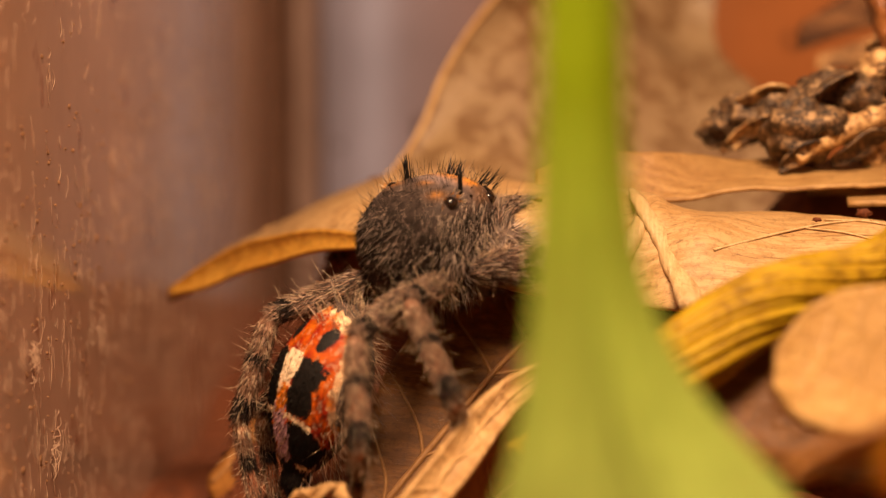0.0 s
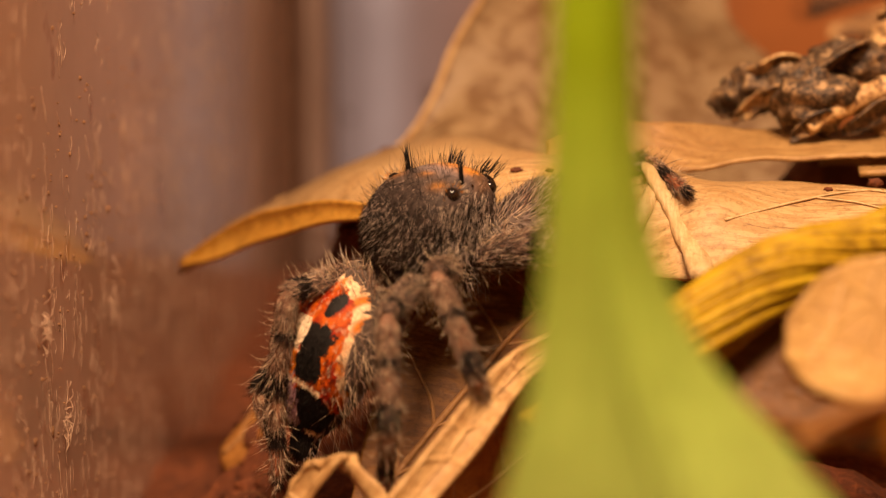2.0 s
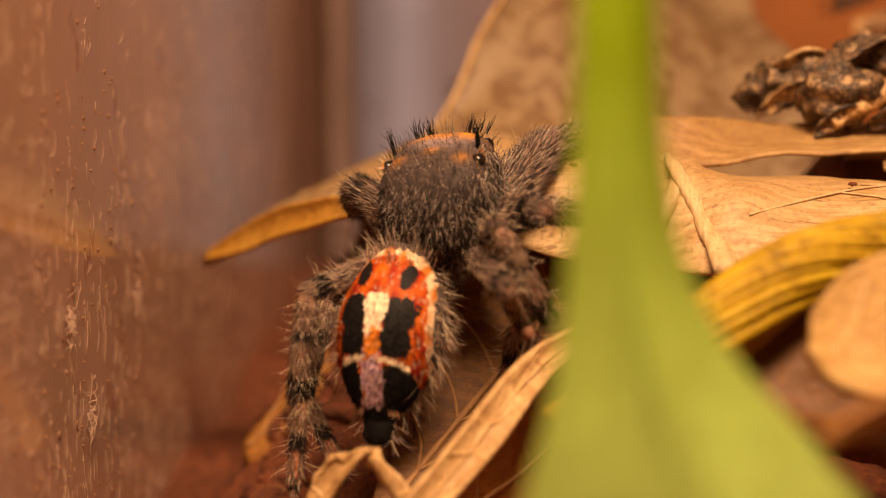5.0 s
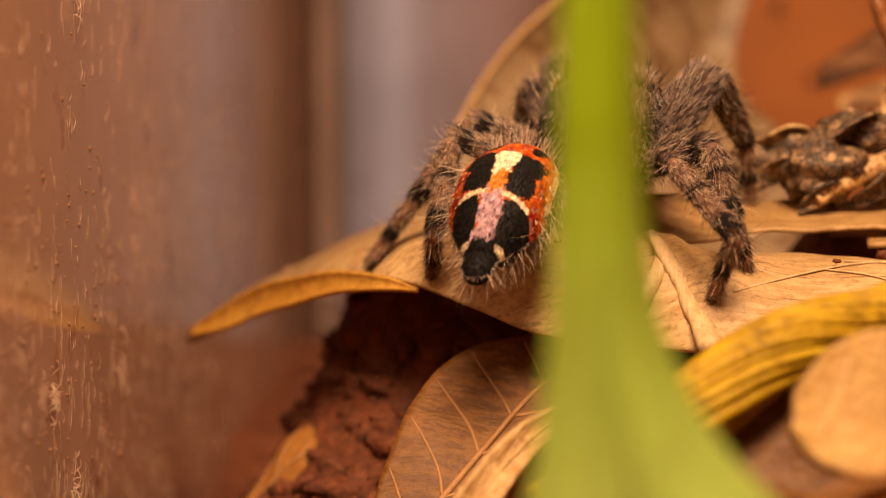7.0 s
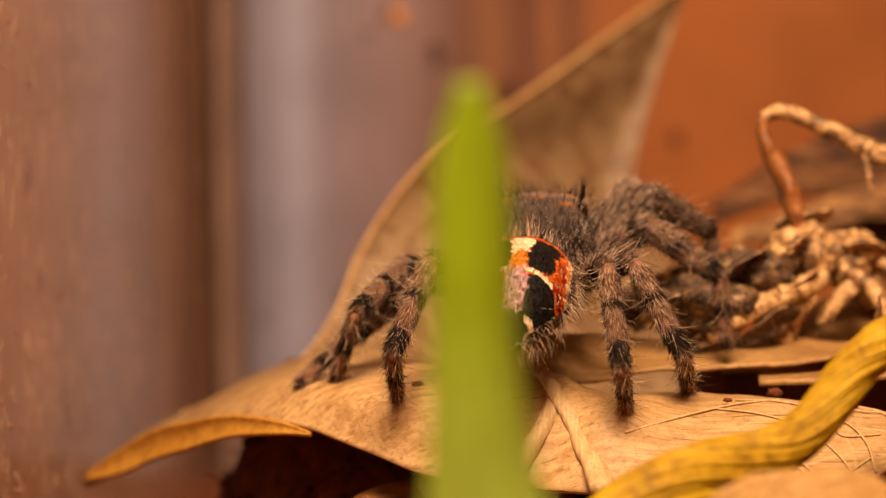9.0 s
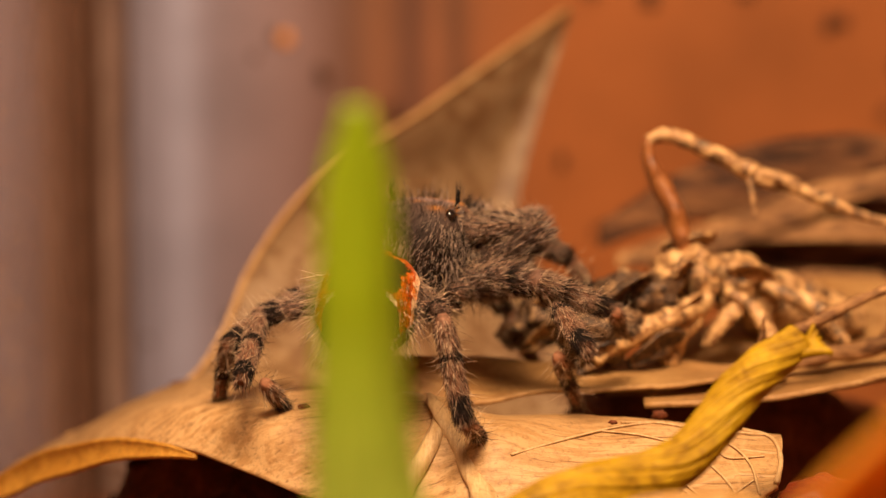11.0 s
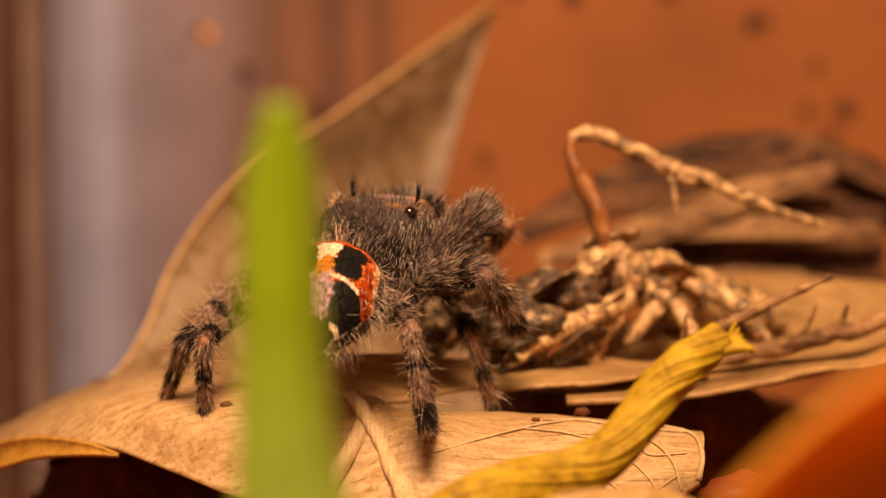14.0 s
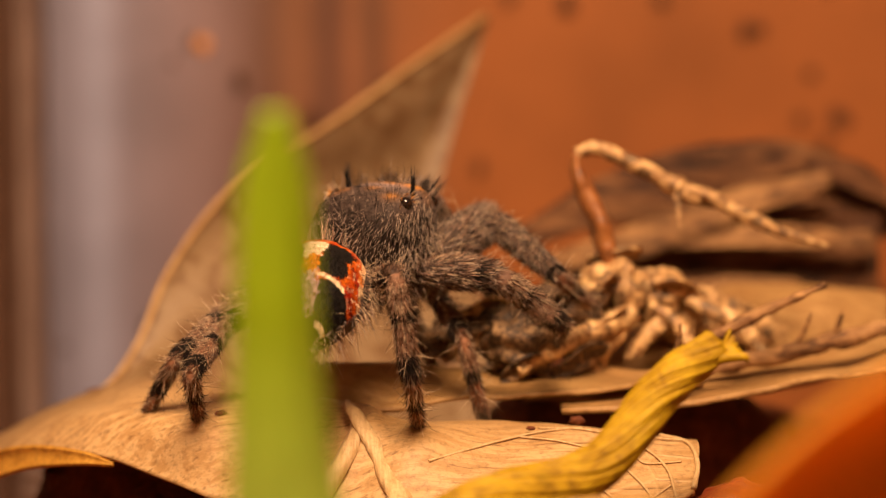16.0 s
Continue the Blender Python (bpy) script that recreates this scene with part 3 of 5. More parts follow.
dry_leaf("orange_leaf", "small orange leaf tip low in front", [(4.6, 59, 16.4), (5.8, 59.4, 16.9), (7.6, 60, 17.3)], (0.3, 0.5, -0.7), [0.12, 0.42, 0.6],
         8, 20, 0.25, 0.1, 0.4, 7, WARM_LEAF, WARM_LEAF, 3, 0.05)
dry_leaf("pale_curled_leaf", "pale curled leaf edge, cracked and rolled", [(-7.6, 74.5, 7.9), (-5.6, 76.5, 9.9), (-4.3, 78, 11.3), (-2.8, 80, 12.7), (-0.5, 81, 13.8)], (0.75, -0.15, -0.65), [0.5, 0.62, 0.62, 0.5, 0.4],
         18, 50, 0.22, 0.5, 0.8, 10, PALE_LEAF, PALE_LEAF, 4, 0.05)
dry_leaf("brown_curled_leaf", "reddish-brown curled leaf on the coir", [(-15.0, 93, 5.2), (-12.7, 93, 7.6), (-10.6, 93, 8.6), (-8.0, 93, 8.4)], (0.25, -0.75, -0.6), [0.8, 1.9, 2.2, 1.4],
         18, 40, 0.2, -0.4, 0.8, 21, WARM_LEAF, VEIN, 4, 0.06)
dry_leaf("brown_curled_leaf", "dark brown curled leaf under the spider", [(-7.8, 79, 5.4), (-4.6, 80.5, 8.0), (-1.6, 82, 9.8), (2.5, 84, 10.6)], (0.6, 0.3, -0.7), [0.8, 2.6, 3.0, 1.6],
         18, 40, 0.2, 0.4, 0.8, 23, WARM_LEAF, VEIN, 4, 0.06)
dry_leaf("leaf_scrap", "small crumpled tan leaf scrap on the litter", [(-10.0, 77, 8.4), (-9.3, 77.2, 9.5), (-8.7, 77.1, 10.3), (-8.2, 76.6, 10.0)], (0.8, -0.4, 0.3), [0.4, 0.7, 0.55, 0.3],
         14, 24, 0.2, 0.5, 2.2, 25, PALE_LEAF, PALE_LEAF, 2, 0.04)
dry_leaf("leaf_scrap", "small tan leaf scrap leaning on another", [(-8.3, 76.8, 10.2), (-7.7, 76.4, 9.4), (-7.0, 76, 8.6)], (0.6, -0.6, 0.4), [0.2, 0.45, 0.3],
         10, 20, 0.2, 0.5, 1.6, 27, PALE_LEAF, PALE_LEAF, 2, 0.04)
leaf("leaf_stalk", "thin pale leaf stalk ending at the stem", tube([(1.1, 88.6, 18.0), (1.4, 87.2, 17.75), (2.35, 86.0, 16.4), (2.9, 84.5, 15.35), (3.2, 83.0, 15.0)], [0.14, 0.34, 0.46, 0.52, 0.55], 30, 11, 0.3, 31, 0.6), STALK_LEAF, "stalk")
dry_leaf("scaly_litter", "dark brown scaly litter low in front", [(1.8, 76.0, 11.8), (4.6, 76, 12.9), (8.0, 76.2, 13.0), (13, 76.6, 13.0)], (0.05, 0.8, 0.6), [1.6, 2.8, 3.4, 3.2],
         20, 40, 0.3, -0.4, 1.6, 33, VEINED_LEAF, VEIN, 4, 0.06)


dry_leaf("veined_leaf", "brown dry leaf with a raised net of veins below", [(-8.2, 81, 7.0), (-5.2, 84.5, 10.3), (-2.6, 87.6, 12.6), (0.2, 90, 14.0)], (0.95, -0.2, -0.35), [0.6, 2.8, 3.2, 0.9],
         26, 50, 0.18, -0.1, 0.4, 8, VEINED_LEAF, VEIN, 5, 0.08)

# ---- bark, twigs and litter behind ----


bark = thing("bark_chunk", "grey-brown weathered split bark piece lying behind", "bark", (18.5, 113, 20))


for pts, side, wid, thick, curl, m, seed in [
        ([(8.8, 113, 20.6), (13.0, 113, 22.6), (18.0, 113.5, 23.2), (23.0, 114, 22.6), (26.6, 114.5, 21.6)], (0.12, 0.35, 1), [0.5, 1.2, 1.9, 2.0, 0.9], 0.7, 0.15, BARK, 1),
        ([(9.5, 111.5, 19.6), (14.0, 111, 20.9), (18.5, 110.6, 22.6), (22.6, 111, 23.6)], (0.10, 0.5, 0.9), [0.25, 0.7, 0.6, 0.25], 0.6, 0.3, SPLINTER, 2),
        ([(11.0, 112, 18.6), (16.0, 112, 19.8), (21.0, 112, 20.2), (25.2, 112.5, 20.2)], (0.05, 0.15, 1), [0.8, 1.7, 2.1, 1.6], 0.8, 0.1, BARK, 3),
        ([(15.0, 110.8, 20.9), (19.5, 110.4, 21.2), (24.6, 111, 20.9)], (0.1, 0.5, 0.9), [0.3, 0.5, 0.3], 0.4, 0.2, SPLINTER, 4),
        ([(14.0, 111, 18.0), (19.0, 110.4, 18.4), (24.0, 111, 17.6)], (0.1, 0.3, 1), [0.5, 0.9, 0.8], 0.5, 0.2, SPLINTER, 5),
        ([(22.0, 113, 24.0), (24.6, 113, 23.4), (27.0, 113.5, 21.4)], (-0.3, 0.3, 1), [0.3, 0.8, 0.5], 0.6, 0.1, BARK, 6)]:
    part("plank", offset(bark, ribbon(pts, [side] * len(pts), wid, 16, 50, thick, curl, 0.9, seed * 3.1)), m, bark)

dry_leaf("curled_dry_leaf", "tan curled leaf under the dead insect", [(8, 96, 17.0), (13, 99, 18.6), (18, 102, 19.6), (24, 104, 19.2)], (0.1, 1, 0.35), [0.6, 3.0, 3.2, 1.6],
         18, 40, 0.2, 0.35, 0.6, 12, CURL_LEAF, PALE_LEAF, 4, 0.05)
dry_leaf("tan_leaf", "tan dry leaf with a curled-down edge behind the spider", [(-2.4, 92.0, 17.6), (-0.6, 91.4, 17.9), (1.8, 91.4, 17.9), (5.0, 92.6, 17.75), (9.5, 93.2, 17.75), (14.5, 94.0, 17.7)],
         [(0.05, 0.6, 0.78), (0.05, 0.6, 0.78), (0.0, 0.75, 0.6), (-0.05, 1, 0.15), (-0.05, 1, 0.05), (-0.05, 1, 0.05)], [0.5, 1.0, 1.2, 1.7, 2.0, 1.0],
         16, 60, 0.16, -0.1, 0.6, 41, CURL_LEAF, CURL_LEAF, 4, 0.04)
dry_leaf("brown_leaf", "dull brown dry leaf under the dead insect", [(5.0, 97.0, 17.3), (8.0, 97.2, 17.3), (12.0, 97.4, 17.4), (17.0, 98.0, 17.6), (22, 99, 17.7)], (-0.1, 1, 0.04), [0.8, 2.4, 3.0, 3.2, 1.6],
         20, 50, 0.16, 0.04, 0.6, 45, SHADED_LEAF, VEIN, 4, 0.05)
dry_leaf("flat_dry_leaf", "pale brown leaf lying flat to the side", [(9, 91, 17.2), (14.5, 93, 17.5), (20, 95, 18.2), (28, 97, 19.0)], (0.05, 1, 0.06), [0.5, 2.6, 3.2, 3.0],
         18, 40, 0.22, -0.1, 0.5, 14, CURL_LEAF, PALE_LEAF, 4, 0.05)

def twig(name, label, pts, rad, spurs, seed):
    ob = thing(name, label, "twig", pts[0])
    part("stem", offset(ob, tube(pts, rad, 30, 9, 0.5, seed)), SPLINTER, ob)
    for a, b in spurs:
        part("spur", offset(ob, tube([a, (np.array(a) + np.array(b)) / 2 + 0.05, b], [0.16, 0.11, 0.03], 8, 6, 0.3, seed)), SPLINTER, ob)
    return ob


twig("twig", "thin rough brown twig with short spurs", [(12.8, 90.6, 18.0), (14.4, 91.5, 19.6), (16.4, 92, 20.6), (18.9, 92, 21.7)], [0.24, 0.27, 0.25, 0.12],
     [((13.2, 91, 19.2), (13.3, 90.6, 20.5))], 3)
twig("twig", "pale twig with thorn-like spurs", [(13.8, 94, 17.9), (17.0, 94, 18.6), (19.5, 94, 19.2), (24.5, 94.5, 20.4)], [0.2, 0.32, 0.36, 0.3],
     [((18.2, 94, 19.0), (18.7, 93.6, 20.4)), ((19.6, 94, 19.3), (19.9, 93.6, 20.5))], 5)
twig("twig", "thin fibre lying across the leaf", [(6.5, 95, 17.4), (9, 93.4, 17.3), (12, 92, 17.2), (14.5, 91, 18.4)], [0.03, 0.05, 0.045, 0.025], [], 7)
leaf("red_husk", "small red husk in the dark gap", blob((14.6, 84.5, 15.0), (1.6, 1.2, 0.9), 20, 14, 0.25, 2), RED, "husk")


def coir_crumbs(count, box, size, seed):
    rng = random.Random(seed)
    shapes = []
    for _ in range(count):
        c = [rng.uniform(a, b) for a, b in box]
        r = rng.uniform(*size)
        shapes.append(blob(c, (r * rng.uniform(.7, 1.4), r * rng.uniform(.7, 1.3), r * rng.uniform(.5, 1.0)), 8, 6, 0.6, rng.uniform(0, 50)))
    return joined(*shapes)


def coir_on(count, x0, x1, y0, y1, size, seed):
    rng = random.Random(seed)
    shapes = []
    for _ in range(count):
        x, y, r = rng.uniform(x0, x1), rng.uniform(y0, y1), rng.uniform(*size)
        shapes.append(blob((x, y, ground_height(x, y) + 0.3 * r), (r * rng.uniform(.6, 1.6), r * rng.uniform(.6, 1.4), r * rng.uniform(.5, 1.0)), 8, 6, 0.7, rng.uniform(0, 50)))
    return joined(*shapes)


tagged(part("coir_crumbs", joined(coir_on(900, -15, 3, 84, 108, (0.12, 0.5), 4), coir_on(420, -14, -3, 88, 104, (0.3, 0.85), 14), coir_on(700, 3, 30, 74, 108, (0.15, 0.55), 5)), COIR),
       "loose dark red coir crumbs under the leaves", "substrate", "", "stuff")


def coir_fibres(count, seed):
    rng = random.Random(seed)
    shapes = []
    for _ in range(count):
        x, y = rng.uniform(-15, 24), rng.uniform(84, 104)
        z, a, ln = ground_height(x, y) + 0.2, rng.uniform(0, 6.28), rng.uniform(1, 3.5)
        d = np.array((math.cos(a), math.sin(a), rng.uniform(0, 0.5))) * ln
        p = np.array((x, y, z))
        shapes.append(tube([p, p + d * 0.5 + (0, 0, rng.uniform(0, .5)), p + d], [0.04, 0.035, 0.01], 8, 5))
    return joined(*shapes)


tagged(part("coir_fibres", coir_fibres(160, 8), DIRT), "thin brown fibres sticking out of the coir", "substrate", "", "stuff")


def pane_marks(count, seed, kind):
    """Dried runs (long, upright) or dirt specks on the side pane."""
    rng = random.Random(seed)
    shapes = []
    for _ in range(count):
        y = 70 + 55 * rng.random() ** 1.5
        z = rng.uniform(3, 19) if rng.random() < 0.75 else rng.uniform(19, 34)
        x = side_x(y) + 0.02
        if kind == "run":
            ln = rng.uniform(0.15, 1.3)
            shapes.append(tube([(x, y, z), (x + 0.02, y + rng.gauss(0, .12), z - ln / 2), (x, y + rng.gauss(0, .2), z - ln)], [0.004, rng.uniform(.005, .013), 0.004], 6, 5))
        else:
            r = rng.uniform(0.012, 0.06) * (2.5 if rng.random() < 0.08 else 1)
            shapes.append(blob((x, y, z), (0.05, r * 1.1, r * rng.uniform(.8, 1.6)), 8, 6, 0.5, rng.uniform(0, 40)))
    return joined(*shapes)


tagged(part("dried_runs", pane_marks(1500, 3, "run"), LIME), "pale dried runs on the tank side", "residue", "", "stuff")
tagged(part("dirt_specks", pane_marks(800, 4, "speck"), DIRT), "brown dirt specks on the tank side", "residue", "", "stuff")


def rear_specks(count, seed):
    rng = random.Random(seed)
    shapes = []
    for _ in range(count):
        r = rng.uniform(0.2, 0.5)
        shapes.append(blob((rng.uniform(-16, 40), 145.45, rng.uniform(8, 40)), (r, 0.1, r * rng.uniform(.8, 1.6)), 8, 6, 0.5, rng.uniform(0, 40)))
    return joined(*shapes)


tagged(part("dirt_specks", rear_specks(90, 6), FLECK), "dark rusty specks on the rear panel", "residue", "", "stuff")
leaf("orange_droplet", "small orange dried droplet on the rear panel", blob((-7.3, 145.4, 27.9), (0.42, 0.15, 0.42), 14, 10, 0.2, 3), DOT, "droplet")

# ---- dead insect that the spider feeds on ----


AMBER = mottled("amber_insect_shell", [(0.36, (0.03, 0.012, 0.006)), (0.46, (0.22, 0.075, 0.02)), (0.66, (0.36, 0.15, 0.045))], 1.3, 0.4, 0.15, (1, 1, 1), 6, 0.45)


def dead_insect():
    ob = thing("dead_cricket", "mottled tan and black dried cricket husk with bent legs", "insect", (11.5, 97, 19.5))

    def p(name, shape, m, label=""):
        return part(name, offset(ob, shape), m, ob, label)
    p("thorax", joined(blob((11.2, 97.0, 21.0), (1.5, 1.4, 1.1), 28, 18, 0.4, 3), blob((12.9, 97.5, 20.8), (1.3, 1.3, 1.1), 24, 14, 0.4, 5)), SHELL)
    p("head", blob((7.5, 93.5, 19.6), (1.5, 1.3, 1.2), 32, 22, 0.4, 7), SHELL_DARK, "dark mottled head")
    p("wing_stump", joined(blob((5.5, 95.8, 19.5), (1.1, 1.0, 0.9), 28, 18, 0.5, 13), blob((4.6, 96.4, 19.0), (0.8, 0.8, 0.7), 20, 14, 0.5, 15), blob((6.6, 95.0, 20.0), (0.8, 0.7, 0.6), 20, 14, 0.5, 17)), SHELL_DARK, "black and cream crumpled wing stump")
    p("abdomen", tube([(13.5, 98, 20.2), (15.5, 99, 19.6), (18.5, 100, 18.8)], [1.2, 1.3, 0.5], 24, 14, 0.3, 9), SHELL)
    p("neck_shield", blob((9.0, 95.0, 20.7), (1.6, 1.2, 0.8), 28, 18, 0.4, 11), SHELL_DARK, "black and cream neck shield")
    for k, (a, b, sd, w) in enumerate([((9.2, 94.4, 19.0), (11.6, 95.4, 20.6), (0.3, -0.6, 0.8), 0.7), ((8.6, 93.4, 18.4), (10.8, 94.4, 19.2), (0.2, -0.5, 0.9), 0.6), ((10.2, 98.2, 22.2), (12.4, 98.2, 22.6), (0.1, -0.8, 0.5), 0.8),
                                       ((7.4, 93.2, 20.6), (9.6, 94.4, 21.6), (0.3, -0.7, 0.5), 0.6), ((11.8, 95.6, 18.6), (13.2, 96.2, 20.6), (0.8, -0.3, 0.3), 0.6), ((6.6, 92.6, 18.2), (8.2, 92.8, 19.0), (0.1, -0.4, 0.9), 0.5),
                                       ((4.6, 95.0, 18.6), (6.6, 94.6, 19.8), (0.2, -0.5, 0.8), 0.6), ((5.0, 95.4, 20.2), (7.0, 95.0, 20.8), (0.3, -0.6, 0.6), 0.5), ((12.6, 96.4, 21.4), (14.6, 97.2, 21.0), (0.1, -0.7, 0.7), 0.6), ((9.8, 94.8, 21.3), (11.4, 96.0, 22.1), (0.3, -0.7, 0.4), 0.5)]):
        m3 = [(np.array(a) * (1 - f) + np.array(b) * f) + np.array((0, -0.25, 0.25)) * math.sin(math.pi * f) for f in (0, 0.35, 0.7, 1)]
        p("plate", ribbon(m3, [sd] * 4, [w * 0.5, w, w * 0.9, w * 0.25], 12, 20, 0.12, -0.5, 1.6, k * 2.7), SHELL_DARK if k in (1, 3, 5) else SHELL)
    legs = [([(11.2, 97.5, 21.6), (10.6, 97.8, 23.6), (9.75, 98, 25.4), (9.6, 98, 26.3)], [0.55, 0.70, 0.50, 0.28], 0.6),
            ([(9.6, 98, 26.3), (10.6, 98, 26.5), (12.6, 98, 25.6), (13.8, 98, 25.0)], [0.26, 0.30, 0.36, 0.42], 1.0),
            ([(13.8, 98, 25.0), (15.6, 98, 24.4), (17.6, 98, 23.5), (19.8, 98, 22.9)], [0.40, 0.34, 0.24, 0.06], 1.0),
            ([(11.9, 96, 20.4), (11.0, 95.4, 19.6), (10.4, 95, 18.6), (10.2, 95, 17.8)], [0.42, 0.56, 0.55, 0.36], 1.0),
            ([(12.6, 96.2, 20.6), (13.6, 95.6, 20.0), (14.2, 95, 19.0), (14.6, 95, 17.8)], [0.36, 0.5, 0.4, 0.2], 0.7),
            ([(11.4, 95.4, 20.2), (10.0, 94.0, 19.8), (8.4, 93, 19.3), (7.2, 92.4, 18.6)], [0.46, 0.48, 0.42, 0.28], 1.0),
            ([(14, 97, 20.8), (16, 96, 20.0), (17.2, 95.4, 18.6)], [0.3, 0.4, 0.2], 1.0)]
    for n, (pts, rad, flat) in enumerate(legs):
        p("leg", tube(pts, rad, 26, 10, 0.35, n * 2.1, flat), AMBER if n == 0 else SHELL)
    for a, b in [((13.6, 97.8, 24.9), (13.8, 97.2, 23.3)), ((13.9, 97.8, 25.1), (15.2, 97.4, 24.7))]:
        p("spur", tube([a, (np.array(a) + np.array(b)) / 2, b], [0.14, 0.1, 0.02], 8, 6), SHELL)
    return ob


CRICKET = dead_insect()


def fibre_tuft(centre, count, seed):
    rng = random.Random(seed)
    shapes = []
    for _ in range(count):
        p = np.array(centre) + np.array((0.05, rng.gauss(0, .25), rng.gauss(0, .45)))
        q = p + np.array((rng.uniform(0, .25), rng.gauss(0, .25), rng.uniform(-1.1, .5)))
        shapes.append(tube([p, (p + q) / 2 + (0.12, 0, 0), q], [0.016, 0.014, 0.006], 7, 5))
    return joined(*shapes)


for n, (y, z) in enumerate([(80.5, 13.6), (83.5, 9.2), (86, 26.5), (92, 12.0)]):
    tagged(part("fibre_tuft", fibre_tuft((side_x(y) + 0.02, y, z), 26 - 4 * n, 50 + n), LIME), "small tuft of pale fibres stuck to the pane", "fibres")


for spot, r in (((-3.4, 88.4, 17.62), 0.14), ((-2.2, 88.2, 17.66), 0.10), ((-7.2, 91.2, 17.2), 0.09), ((7.6, 87.4, 17.25), 0.10), ((9.4, 89.0, 17.2), 0.2)):
    leaf("crumb", "tiny brown crumb lying on the tan leaf", blob(spot, (r * 1.5, r, r * 0.8), 10, 8, 0.5, r * 90), COIR, "crumb")

# ---- jumping spider: its own space has y ahead, z up, the origin amid the carapace ----
rnd = random.Random(11)


def lerp3(a, b, f):
    f = max(0.0, min(1.0, f))
    return tuple(p * (1 - f) + q * f for p, q in zip(a, b))


def scatter(shape, count, keep, lean, length, tint, r=0.012, spread=0.22):
    """Hairs on a mesh: roots spread evenly over the faces that keep() admits."""
    v = np.array(shape[0], dtype=float)
    tri = np.array([(f[0], f[1], f[-1], len(f)) for f in shape[1]])
    a, b, d = v[tri[:, 0]], v[tri[:, 1]], v[tri[:, 2]]
    nor = np.cross(b - a, d - a)
    area = np.linalg.norm(nor, axis=1)
    nor /= np.maximum(1e-12, area[:, None])
    pick = np.random.choice(len(tri), size=count * 4, p=area / area.sum())
    s, t = np.random.rand(count * 4, 1), np.random.rand(count * 4, 1)
    p = a[pick] + (b - a)[pick] * s + (d - a)[pick] * t * np.where(tri[pick, 3:4] == 3, 0.5, 1.0)
    n = nor[pick]
    jit = np.random.normal(0, spread, (count * 4, 3))
    roots, tints = [], []
    for q, m, g in zip(p, n, jit):
        if keep and not keep(q):
            continue
        roots.append((q - m * 0.01, m * 0.42 + np.array(lean(q)) + g, length(q) * rnd.uniform(0.6, 1.3)))
        k = rnd.uniform(0.55, 1.4)
        tints.append(tuple(min(1, c * k) for c in tint(q)))
        if len(roots) == count:
            break
    return hairs(roots, tints, r)


GREYISH, BROWN, PINKISH, CREAM, BLACK, ORANGE = (0.33, 0.25, 0.21), (0.05, 0.030, 0.022), (0.42, 0.25, 0.165), (0.66, 0.50, 0.33), (0.008, 0.006, 0.005), (0.62, 0.24, 0.02)

SILVER = (0.54, 0.42, 0.33)


def carapace_colour(p):
    x, y, z = p
    c = lerp3(BROWN, (0.075, 0.052, 0.043), (z + 1.2) / 2.6)
    if z > 0.9:
        band = math.exp(-((y - 1.55) / 0.42) ** 2) * (1 if abs(x) < 1.35 else 0.15)
        spot = math.exp(-((abs(x) - 1.3) / 0.28) ** 2 - ((y + 0.2) / 0.3) ** 2)
        spot += 0.9 * math.exp(-(x / 0.34) ** 2 - ((y - 0.35) / 0.32) ** 2)
        c = lerp3(c, ORANGE, 0.95 * min(1, max(band, 0.55 * spot)) * (0.8 + 0.6 * fuzz(p, 3.0)))
        c = lerp3(c, (0.33, 0.25, 0.25), 0.6 * math.exp(-(x / 1.3) ** 2 - ((y - 0.95) / 0.45) ** 2))
    return c


